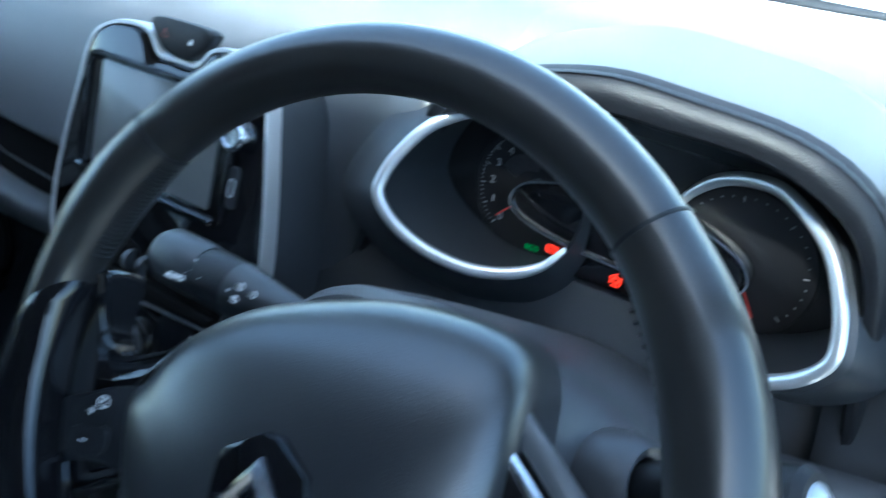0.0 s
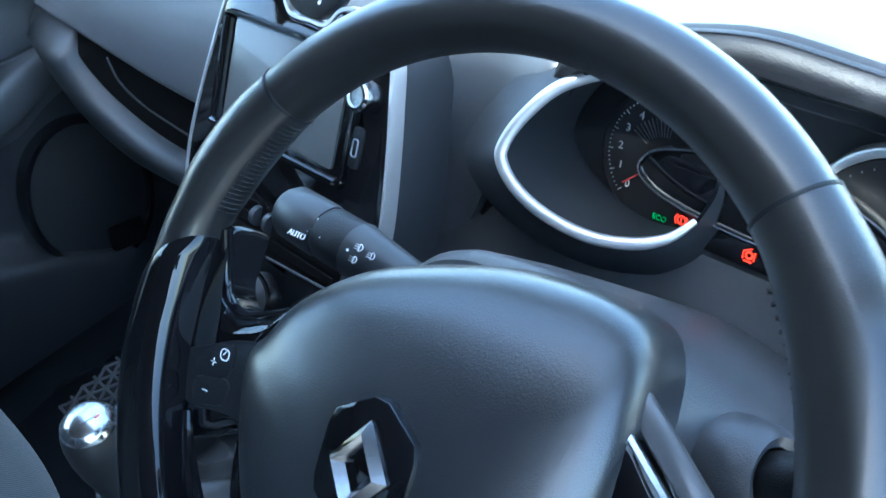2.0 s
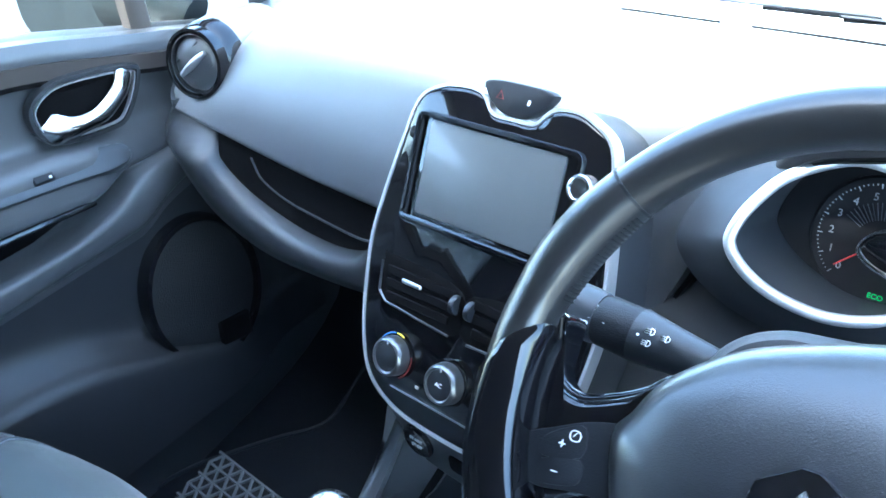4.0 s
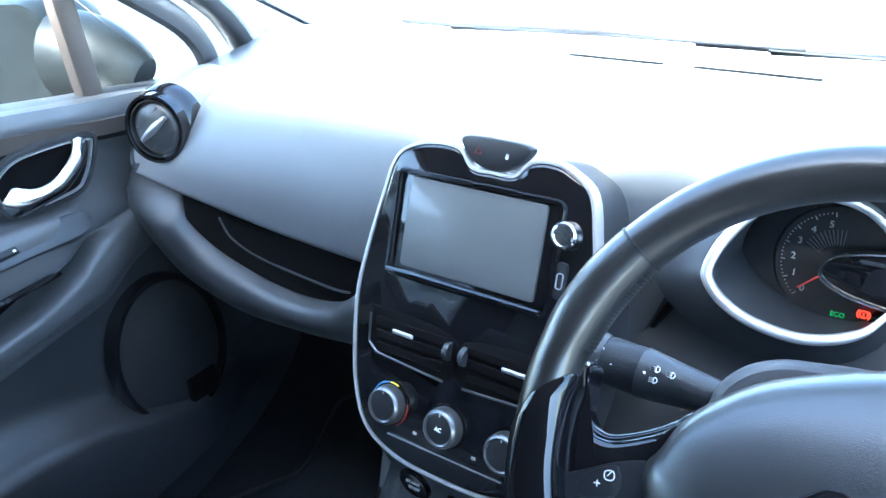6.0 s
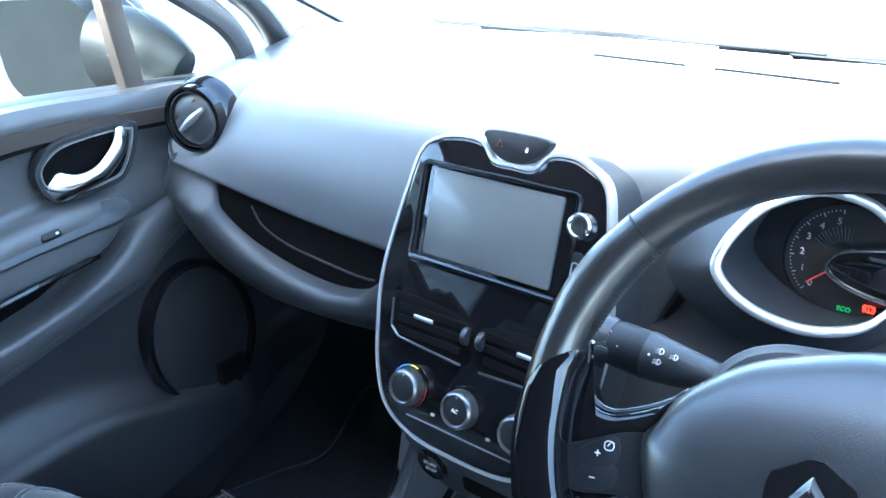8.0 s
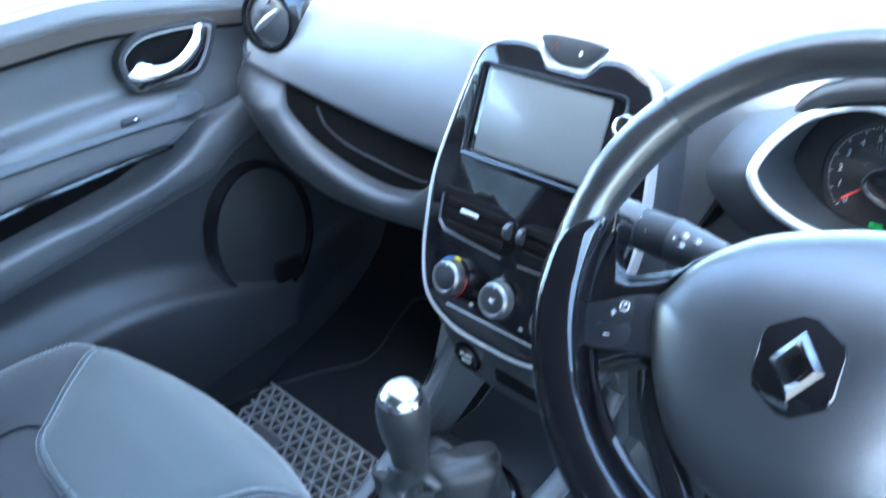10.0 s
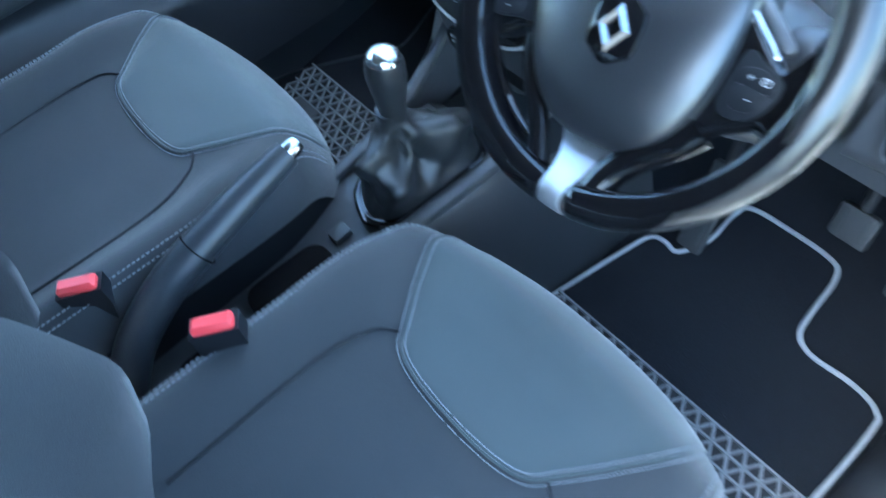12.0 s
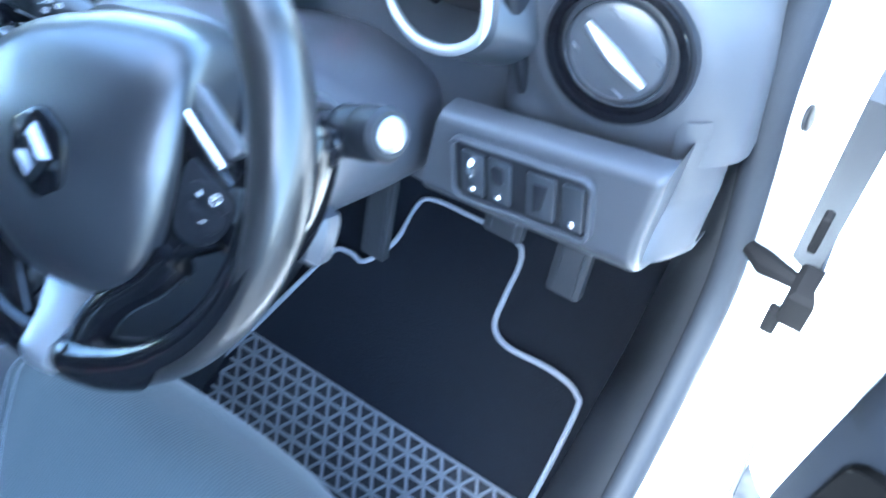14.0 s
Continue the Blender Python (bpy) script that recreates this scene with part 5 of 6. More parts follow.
for x, w in ((-0.043, 0.022), (-0.018, 0.022), (0.021, 0.026), (0.050, 0.020)):
    bm = bmesh.new()
    slab(bm, rounded(w, 0.044, 0.003, 3, x, 0.0), SQ, 0.008, 0.0015, 0.007)
    sw = part("switch", bm, SOFT, switches)
    bm = bmesh.new()
    if x != 0.021:
        turned(bm, [(0.0034, 0.006), (0.0034, 0.0085), (0.0022, 0.0096), (0.0003, 0.0098)], SQ @ Matrix.Translation((x, -0.014, 0)), 12)
        part("lamp_button", bm, CHROME, sw)
        if x < -0.04:
            bm = bmesh.new()
            loft(bm, [[SQ @ V(x + sx * 0.0035 * w, 0.008 + sy * 0.010 * w, h) for sx, sy in ((-1, -0.6), (0, -1), (1, -0.6), (1, 0.6), (0, 1), (-1, 0.6))] for w, h in ((1, 0.006), (1, 0.009), (0.6, 0.012))])
            part("toggle", bm, CHROME, sw)
        elif x < 0:
            bm = bmesh.new()
            slab(bm, rounded(0.012, 0.018, 0.004, 3, x, 0.008), SQ, 0.004, 0.001, 0.0085)
            part("toggle", bm, DARK, sw)
    else:
        bm = bmesh.new()
        slab(bm, [(x - 0.006, 0.014), (x + 0.007, 0.014), (x + 0.001, -0.012), (x - 0.006, -0.014)], SQ, 0.002, 0.0008, 0.0082)
        part("rocker", bm, DARK, sw)

vent_h = thing("vent_housing", (0.645, 0.60, 0.87), "grey moulded fascia round the driver's air vent", "fascia panel")
VR = basis((0.629, 0.5965, 0.930), (1, 0.10, 0.05), (0, 0.40, 0.917))
bm = bmesh.new()


def housing(u, v):
    x, y = -0.092 + 0.20 * u, 0.095 - 0.195 * v
    r = math.hypot(x - 0.006, y + 0.011)
    d = 1 - math.sqrt(max(0.0, 1 - (max(0.0, x - 0.045) / 0.064) ** 2)) + 0.2 * (max(0.0, -x - 0.055) / 0.037) ** 3
    h = -0.012 + 0.014 * math.exp(-(max(0, r - 0.060) / 0.022) ** 2) - 0.055 * d
    return VR @ V(x, y, h)


sheet(bm, housing, 44, 36, VR.to_3x3() @ V(0, 0, -0.03))
part("cover", bm, FASCIA, vent_h)
bm = bmesh.new()
ring(bm, oval(0.0565, 0.0565, 44), VR @ pose(0.006, -0.011, 0.0), 0.006, 0.012, 0.0065)
part("seat_ring", bm, DARK, vent_h, "dark ring in which the vent sits")
bm = bmesh.new()
tube(bm, [VR @ V(-0.088 + 0.170 * k / 20, -0.100 + 0.002, -0.010 - 0.02 * max(0.0, k - 15) / 5) for k in range(21)], 0.0022, 6)
part("joint", bm, DEEP, vent_h, "dark joint above the switch panel")


def round_vent(m, name_label, rim, skin_mat):
    t = thing("air_vent", m, name_label, "air vent", "round end vents")
    bm = bmesh.new()
    ring(bm, oval(0.054, 0.054, 40), m, rim, 0.03, 0.012)
    part("outer_ring", bm, GLOSS, t, "gloss black ring")
    bm = bmesh.new()
    ring(bm, oval(0.0555 - rim, 0.0555 - rim, 40), m, 0.0024, 0.02, 0.009)
    part("chrome_ring", bm, BRIGHT, t)
    bm = bmesh.new()
    turned(bm, [(0.045, -0.02), (0.045, -0.004), (0.043, 0.002), (0.036, 0.0075), (0.022, 0.0115), (0.001, 0.013)], m, 36)
    barrel = part("barrel", bm, skin_mat, t)
    for y in (-0.022, 0.022):
        bm = bmesh.new()
        box(bm, (0, y, 0.0086), (0.060, 0.003, 0.0024), 0.001, m)
        part("slat", bm, skin_mat, barrel)
    bm = bmesh.new()
    sheet(bm, lambda u, v: m @ V(-0.033 + 0.066 * u, (v - 0.5) * 0.014 * (0.4 + math.sin(math.pi * u) * 0.6), 0.014 + 0.008 * math.sin(math.pi * v) * math.sin(math.pi * u)), 12, 8, m.to_3x3() @ V(0, 0, -0.006))
    part("tab", bm, SILVER, barrel, "silver vent tab")
    return t


# the driver's barrel takes lighter plastic to stand in for sun on it
round_vent(VR @ pose(0.006, -0.011, 0.0, 0, 0, -38) @ Matrix.Diagonal((0.94, 0.94, 0.94, 1)), "round air vent with gloss ring and silver tab", 0.0125, FASCIA)
VL = basis((-0.5585, 0.603, 0.9275), (1, 0.32, 0.0), (0.0, 0.30, 0.95))
round_vent(VL @ pose(0, 0, 0.031, 0, 0, 35) @ Matrix.Diagonal((0.82, 0.82, 0.82, 1)), "round air vent with gloss ring and silver tab", 0.0085, SOFT)
bm = bmesh.new()
turned(bm, [(0.050, -0.020), (0.0560, -0.012), (0.0560, 0.006), (0.0535, 0.016), (0.0495, 0.023), (0.0455, 0.027), (0.043, 0.018), (0.044, -0.05)], VL, 40)
part("vent_collar", bm, GLOSS, dashboard, "gloss black vent collar")
bm = bmesh.new()
turned(bm, [(0.046, 0.003), (0.0545, 0.002), (0.0572, -0.003), (0.0598, -0.018), (0.0625, -0.045), (0.065, -0.075), (0.066, -0.10)], VL, 48)
part("vent_pod", bm, SOFT_TOP, dashboard, "dash skin swelling towards the end vent", angle=60)


# ---- pedals ----
def pedal(x, y, z, w, h, arm, label):
    p = thing("pedal", (x, y, z), label, "pedal", "foot pedals")
    q = basis((x, y, z), (1, 0, 0), (0, 0.5, 0.866))
    bm = bmesh.new()
    slab(bm, rounded(w, h, 0.006, 3), q, 0.012, 0.003)
    pp = part("pad", bm, PEDAL, p)
    for k in (-1, 1):
        bm = bmesh.new()
        box(bm, (k * w * 0.30, 0, 0.0008), (0.003, h * 0.8, 0.002), 0.0008, q)
        part("rib", bm, SOFT, pp)
    bm = bmesh.new()
    tube(bm, [q @ V(0, h * 0.2, -0.012), (x, y + 0.10, z + arm * 0.6), (x, y + 0.12, z + arm)], 0.009, 8)
    part("arm", bm, DARK, p)


pedal(0.587, 0.600, 0.498, 0.046, 0.078, 0.3, "black rubber accelerator pedal pad")
pedal(0.485, 0.62, 0.50, 0.055, 0.05, 0.3, "black rubber brake pedal pad")
pedal(0.270, 0.60, 0.368, 0.045, 0.16, 0.3, "black clutch foot rest")

# ---- floor mats ----
def floor_mat(name, flip, cx, label, outline, pad_box):
    q = Matrix.Translation((cx, 0, 0))
    t = thing(name, (cx, 0.4, 0.24), label, "floor mat", "floor mats")
    s = -1 if flip else 1
    o = curve([(s * (x - 0.41), y, 0) for x, y in outline], 4, True)
    hz = lambda y: max(0.267 + 0.13 * (y - 0.373), floor_z(y) + 0.005)
    bm = bmesh.new()
    top = [V(cx + p.x, p.y, hz(p.y)) for p in o]
    loft(bm, [[p + V(0, 0, -0.012) for p in top], top])
    body = part("carpet", bm, CARPET, t)
    bm = bmesh.new()
    tube(bm, [p + V(0, 0, 0.0005) for p in top], 0.0043, 8, True, flat=0.8)
    # the passenger's piping lies in shade, which is put into a darker material
    part("piping", bm, SEAL if flip else PIPING, t, "grey edge piping, shade put into its darker colour" if flip else "pale grey edge piping")
    # raised rubber heel pad: a lattice of triangles
    bm = bmesh.new()
    x0, x1, y0, y1 = pad_box
    pt = lambda x, y: V(cx + s * (x - 0.41), y, hz(y) + 0.0025)
    loft(bm, [[pt(x, y) + V(0, 0, h) for x, y in ((x0, y0), (x1, y0), (x1, y1), (x0, y1))] for h in (-0.004, -0.001)])
    padp = part("heel_pad", bm, DARK, t, "black rubber heel pad")
    bm = bmesh.new()
    nx, ny = 17, 5
    dx, dy = (x1 - x0) / nx, (y1 - y0) / ny

    def bar(a, b, r=0.0026):
        d = (b - a).normalized()
        w = d.cross(V(0, 0, 1)) * r
        up = V(0, 0, 0.0035)
        vs = [bm.verts.new(p) for p in (a - w, a + w, a + w * 0.6 + up, a - w * 0.6 + up, b - w, b + w, b + w * 0.6 + up, b - w * 0.6 + up)]
        for f in ((0, 1, 2, 3), (4, 7, 6, 5), (1, 5, 6, 2), (0, 3, 7, 4), (3, 2, 6, 7)):
            bm.faces.new([vs[k] for k in f])

    def knot(i, j):
        return pt(min(x1, max(x0, x0 + (i + 0.5 * (j % 2)) * dx)), y0 + j * dy)
    for j in range(ny + 1):
        bar(pt(x0, y0 + j * dy), pt(x1, y0 + j * dy))
    for j in range(ny):
        for i in range(nx):
            if j % 2 == 0:
                bar(knot(i, j), knot(i, j + 1))
                bar(knot(i + 1, j), knot(i, j + 1))
            else:
                bar(knot(i, j), knot(i, j + 1))
                bar(knot(i, j), knot(i + 1, j + 1))
    part("lattice", bm, RUBBER, padp, "raised triangle lattice", kind="stuff")
    bm = bmesh.new()
    loft(bm, [[pt(x, y) + V(0, 0, h) for x, y in ((0.53, y0 + 0.008), (0.60, y0 + 0.008), (0.60, y0 + 0.045), (0.53, y0 + 0.045))] for h in (0.0, 0.0042)])
    part("maker_plate", bm, SHROUD, padp)


DRIVER_MAT = ((0.155, 0.20), (0.150, 0.30), (0.167, 0.373), (0.195, 0.50), (0.209, 0.545), (0.235, 0.553), (0.262, 0.552), (0.285, 0.60), (0.284, 0.66), (0.30, 0.682), (0.37, 0.686), (0.445, 0.684), (0.470, 0.668), (0.478, 0.61), (0.488, 0.563), (0.52, 0.545), (0.58, 0.547), (0.615, 0.5435), (0.637, 0.534), (0.648, 0.510), (0.654, 0.374), (0.65, 0.24), (0.635, 0.20), (0.56, 0.18), (0.30, 0.18))
PASS_MAT = ((0.16, 0.20), (0.165, 0.40), (0.19, 0.62), (0.22, 0.70), (0.30, 0.715), (0.45, 0.715), (0.54, 0.70), (0.552, 0.66), (0.54, 0.61), (0.53, 0.565), (0.54, 0.53), (0.585, 0.48), (0.64, 0.41), (0.675, 0.36), (0.70, 0.30), (0.705, 0.22), (0.66, 0.18), (0.30, 0.18))
floor_mat("floor_mat", False, 0.41, "black carpet mat with grey piping and rubber heel pad", DRIVER_MAT, (0.168, 0.648, 0.255, 0.373))
floor_mat("floor_mat", True, -0.38, "black carpet mat with grey piping and rubber heel pad", PASS_MAT, (0.18, 0.655, 0.285, 0.402))

# ---- seats ----
def seat(at, label):
    t = thing("car_seat", at, label, "car seat", "front seats")
    ox, oy, oz = at.translation

    def W(x, y, z):
        return V(ox + x, oy + y, oz + z)

    # the cushion: top heights by place; y runs from the back (-0.24) to the rounded front (0.24)
    def height(x, y):
        b = abs(x) / 0.285
        bolster = 0.030 * math.exp(-((b - 0.80) / 0.17) ** 2) * blend(y, [(-0.25, 1.0), (0.05, 0.9), (0.19, 0.25), (0.24, 0.0)])
        side = -0.16 * max(0.0, b - 0.90) ** 1.5 / 0.03
        front = -0.10 * max(0.0, (y - 0.165) / 0.085) ** 2.2
        thigh = 0.014 * blend(y, [(-0.02, 0), (0.06, 1), (0.16, 1), (0.22, 0.4)]) * (1 - min(1, b / 0.95) ** 4)
        dish = -0.016 * math.exp(-(x / 0.16) ** 2) * blend(y, [(-0.2, 1), (0.05, 0.6), (0.12, 0)])
        return 0.36 + bolster + side + front + thigh + dish

    def plan(x, y):
        """Rounds the front corners of the cushion."""
        k = max(0.0, (y - 0.0) / 0.25)
        return x * (1 - 0.16 * k ** 3), y - 0.045 * (abs(x) / 0.285) ** 2.5 * k

    bm = bmesh.new()
    nx, ny = 40, 36
    rows = []
    for i in range(nx + 1):
        x = -0.272 + 0.544 * i / nx
        rows.append([W(*plan(x, y), height(x, y)) for y in (-0.27 + 0.515 * j / ny for j in range(ny + 1))])
    top = [[bm.verts.new(p) for p in r] for r in rows]
    for i in range(nx):
        for j in range(ny):
            bm.faces.new((top[i][j], top[i + 1][j], top[i + 1][j + 1], top[i][j + 1]))
    edge = [r[0] for r in top] + top[-1][1:] + [r[-1] for r in top[-2::-1]] + top[0][-2:0:-1]
    rim = [v.co.copy() for v in edge]
    part("cushion", bm, CLOTH, t, "dark cloth cushion with raised bolsters", angle=70)
    # sides of the seat, with their shade in the cloth colour
    bm = bmesh.new()
    mid = [W((p.x - ox) * 0.985, p.y - oy - (0.012 if p.y - oy > 0.1 else 0), 0.20) for p in rim]
    low = [W((p.x - ox) * 0.93, (p.y - oy) * 0.9, 0.12) for p in mid]
    loft(bm, [rim, mid, low], cap=False)
    part("side_valance", bm, VALANCE_SHADE, t, "side valance below the cushion, its shade put into darker cloth", angle=70)

    # thigh panel in lighter cloth: a trapezium, narrow at its back, that drapes over the front edge
    def half(y):
        return blend(y, [(0.030, 0.02), (0.033, 0.060), (0.039, 0.090), (0.049, 0.109), (0.065, 0.121), (0.125, 0.164), (0.20, 0.208), (0.245, 0.215)])

    def thigh(u, v):
        y = 0.030 + 0.213 * v ** 1.4
        x = (2 * u - 1) * half(y)
        px, py = plan(x, y)
        e = min(1.0, min(u, 1 - u) * 14) * min(1.0, v * 14)
        return W(px, py + 0.003 * max(0, (v - 0.8) / 0.2), height(x, y) + 0.0005 + 0.0045 * e)
    bm = bmesh.new()
    sheet(bm, thigh, 26, 22, (0, 0, -0.006))
    part("thigh_panel", bm, CLOTH2, t, "lighter grey ribbed thigh panel", angle=60)

    def on(x, y, up=0.002):
        px, py = plan(x, y)
        return W(px, py, height(x, y) + up)
    # piping round the thigh panel, seams and double stitching on the bolsters
    bm = bmesh.new()
    line = [on(-half(y), y, 0.004) for y in (0.235 - 0.204 * math.sin(0.5 * math.pi * k / 24) for k in range(25))] + [on(half(y), y, 0.004) for y in (0.235 - 0.204 * math.sin(0.5 * math.pi * k / 24) for k in range(24, -1, -1))]
    tube(bm, line, 0.0018, 6)
    part("piping", bm, CLOTH2, t)
    for s in (-1, 1):
        bm = bmesh.new()
        for off in (0.0, 0.011):
            pts = [on(s * (0.245 + off), y, 0.0015) for y in (-0.24 + 0.47 * k / 66 for k in range(67))]
            for a, b in zip(pts[::1], pts[1:]):
                tube(bm, [a.lerp(b, 0.1), a.lerp(b, 0.78)], 0.0009, 5)
        part("stitching", bm, THREAD, t, "pale double stitching")
        bm = bmesh.new()
        tube(bm, curve([on(s * 0.122, 0.058), on(s * 0.150, 0.03), on(s * 0.165, -0.05), on(s * 0.16, -0.24)], 8), 0.0022, 6)
        part("seam", bm, DARK, t)
    ys = [0.030 + 0.208 * (1 - math.cos(0.5 * math.pi * k / 40)) for k in range(41)]
    way = [V(-half(y), y, 0) for y in reversed(ys)] + [V(half(y), y, 0) for y in ys]
    bm = bmesh.new()
    for off in (0.005, -0.005):
        for k in range(150):
            a, b = along(way, k / 150), along(way, (k + 0.72) / 150)
            d = (b - a).normalized()
            p, q = (w + V(-d.y, d.x, 0) * off for w in (a, b))
            up = 0.0052 if off > 0 else 0.0022
            tube(bm, [on(p.x, p.y, up), on(q.x, q.y, up)], 0.0008, 5)
    part("panel_stitching", bm, THREAD, t)

    # backrest: leans back, bolsters at the sides
    def back(u, v):
        x = -0.27 + 0.54 * u
        b = abs(x) / 0.27
        z = 0.34 + 0.56 * v
        lean = -0.275 - 0.17 * v
        bol = 0.130 * math.exp(-((b - 0.85) / 0.27) ** 2) * blend(v, [(0, 0.35), (0.1, 0.6), (0.3, 0.97), (0.5, 1.0), (0.75, 0.75), (1, 0.2)])
        narrow = 1 - 0.14 * v ** 2
        return W(x * narrow, lean + bol - 0.12 * max(0, b - 0.88) / 0.12, z + 0.02 * math.sin(math.pi * u))
    bm = bmesh.new()
    sheet(bm, back, 36, 24, (0, -0.09, -0.02))
    part("backrest", bm, CLOTH, t, "dark cloth backrest", angle=60)
    for s in (-1, 1):
        bm = bmesh.new()
        tube(bm, [W(s * 0.06, -0.50, 0.86), W(s * 0.06, -0.51, 0.95)], 0.007, 8)
        part("headrest_post", bm, CHROME, t)
    bm = bmesh.new()
    sheet(bm, lambda u, v: W((-0.13 + 0.26 * u) * (1 - 0.2 * abs(2 * v - 1) ** 4), -0.47 - 0.03 * v - 0.05 * abs(2 * u - 1) ** 3, 0.93 + 0.17 * v), 12, 10, (0, -0.08, -0.01))
    part("headrest", bm, CLOTH, t)
    for s in (-1, 1):
        bm = bmesh.new()
        box(bm, (ox + s * 0.19, oy - 0.02, oz + 0.06), (0.03, 0.50, 0.14), 0.006)
        part("runner", bm, DARK, t)
    return t


SEAT = pose(0.392, 0.0, 0.285)
driver_seat = seat(SEAT, "dark cloth driver's seat with grey thigh panel and pale stitching")
pass_seat = copy_thing(driver_seat, pose(-0.288, -0.036, 0.285))
tagged(pass_seat, "dark cloth passenger seat with grey thigh panel beside the console")

# ---- passenger door ----
ldoor = thing("door_1", (-0.70, 0.2, 0.4), "closed passenger door with grey card and chrome handle", "car door", kind="structure")
DOOR_X = -0.685


def card_rows(y):
    """The door card's section at y: places (x, z) from the foot of the door to the window sill."""
    line = blend(y, [(-0.9, 0.94), (0.24, 0.893), (0.364, 0.879), (0.468, 0.856), (0.563, 0.834)])
    strip = blend(y, [(-0.9, 0.86), (0.20, 0.811), (0.30, 0.800), (0.40, 0.787), (0.48, 0.800), (0.55, 0.80)])
    top = blend(y, [(-0.9, 0.76), (0.178, 0.750), (0.258, 0.742), (0.332, 0.742), (0.42, 0.755), (0.48, 0.780), (0.55, 0.785)])
    low = blend(y, [(-0.9, 0.70), (0.154, 0.703), (0.34, 0.706), (0.45, 0.708), (0.52, 0.735), (0.6, 0.75)])
    lip = blend(y, [(-0.9, 0.66), (0.19, 0.580), (0.29, 0.556), (0.39, 0.51), (0.5, 0.45)])
    end = blend(y, [(0.42, 1.0), (0.50, 0.0)])
    fade = blend(y, [(0.50, 1.0), (0.62, 0.25)])
    sill = sill_line(y)
    rows = [(0.060, 0.36), (0.062, lip - 0.05), (0.056, lip - 0.010), (0.030, lip + 0.006), (0.000, lip + 0.040), (0.004, low - 0.028), (0.024, low - 0.004), (0.034, (low + top) / 2), (0.028, top - 0.004), (0.010 - 0.034 * end, top + 0.004), (0.006 - 0.032 * end, (top + strip) / 2), (0.010 - 0.030 * end, strip - 0.006), (0.012 + 0.026 * end, strip), (0.013 + 0.029 * end, (strip + line) / 2 - 0.006), (0.010 + 0.026 * end, line - 0.014), (0.006, line), (0.0, line + 0.02), (0.002, (line + sill) / 2), (0.014, sill - 0.035), (0.020, sill - 0.018), (0.012, sill)]
    return [(DOOR_X + a * fade, z) for a, z in rows]


def sill_line(y):
    """Height of the window sill along the door."""
    return blend(y, [(-0.9, 1.113), (0.33, 1.028), (0.60, 0.953), (0.80, 0.895), (0.9, 0.88)])


bm = bmesh.new()
sheet(bm, lambda u, v: along(curve([(x, -0.5 + 1.22 * u, z) for x, z in card_rows(-0.5 + 1.22 * u)], 4)[20:], v), 70, 64, (-0.03, 0, 0))
part("door_card", bm, DOOR, ldoor, "grey moulded upper door card", angle=60)
bm = bmesh.new()
sheet(bm, lambda u, v: along(curve([(x, -0.5 + 1.22 * u, z) for x, z in card_rows(-0.5 + 1.22 * u)], 4)[:21], v), 70, 24, (-0.03, 0, 0))
part("lower_card", bm, DOOR_LOW, ldoor, "dark hard plastic lower door card", angle=60)
bm = bmesh.new()
sheet(bm, lambda u, v: V(-0.70 - 0.06 * v, -0.9 + 1.75 * u, sill_line(-0.9 + 1.75 * u) - 0.003 + 0.006 * math.sin(math.pi * v)), 40, 4, (0, 0, -0.02))
part("window_sill", bm, SOFT, ldoor, "dark waist rail")
for nm, a, b, x, mm in (("waist_strip", 0.050, 0.027, 0.0235, BROWN), ("waist_groove", 0.056, 0.050, 0.0215, DEEP)):
    bm = bmesh.new()
    sheet(bm, lambda u, v: V(DOOR_X + x - 0.004 * (1 - v) * (mm is BROWN), -0.5 + 1.14 * u, sill_line(-0.5 + 1.14 * u) - a + (a - b) * v), 30, 3, (-0.012, 0, 0))
    part(nm, bm, mm, ldoor, "dark bronze strip under the window" if mm is BROWN else "")
# black sheet laid in the pull pocket to paint its shade
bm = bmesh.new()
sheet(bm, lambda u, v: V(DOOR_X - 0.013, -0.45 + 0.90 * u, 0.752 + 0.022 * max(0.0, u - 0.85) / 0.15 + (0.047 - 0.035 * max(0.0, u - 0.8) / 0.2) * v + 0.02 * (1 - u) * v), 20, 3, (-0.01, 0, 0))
part("pull_pocket", bm, DEEP, ldoor, "pull pocket under the armrest, its shade painted as a black sheet")
bm = bmesh.new()
sheet(bm, lambda u, v: V(-0.79, -0.9 + 1.8 * u, 0.28 + (sill_line(-0.9 + 1.8 * u) - 0.29) * v), 20, 4, (0.03, 0, 0))
part("door_skin", bm, WHITE, ldoor, "white painted door skin")
# inner handle, silver bezel, and a dark recess plate that stands in for shade
DH = basis((-0.668, 0.456, 0.909), (0, 0.97, -0.22), (0.05, 0.22, 0.97))
HO = [(p[0], p[1]) for p in curve([(-0.078, 0.004, 0), (-0.05, 0.034, 0), (0.0, 0.042, 0), (0.068, 0.040, 0), (0.078, 0.025, 0), (0.058, -0.022, 0), (0.03, -0.04, 0), (-0.055, -0.04, 0)], 5, True)]
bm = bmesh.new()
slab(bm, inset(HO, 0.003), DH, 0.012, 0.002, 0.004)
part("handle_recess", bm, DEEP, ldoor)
bm = bmesh.new()
ring(bm, HO, DH, 0.009, 0.014, 0.010)
part("handle_bezel", bm, DOOR_LOW, ldoor)
bm = bmesh.new()
ring(bm, inset(HO, 0.006), DH, 0.0018, 0.008, 0.0105)
part("bezel_line", bm, RING, ldoor)
bm = bmesh.new()


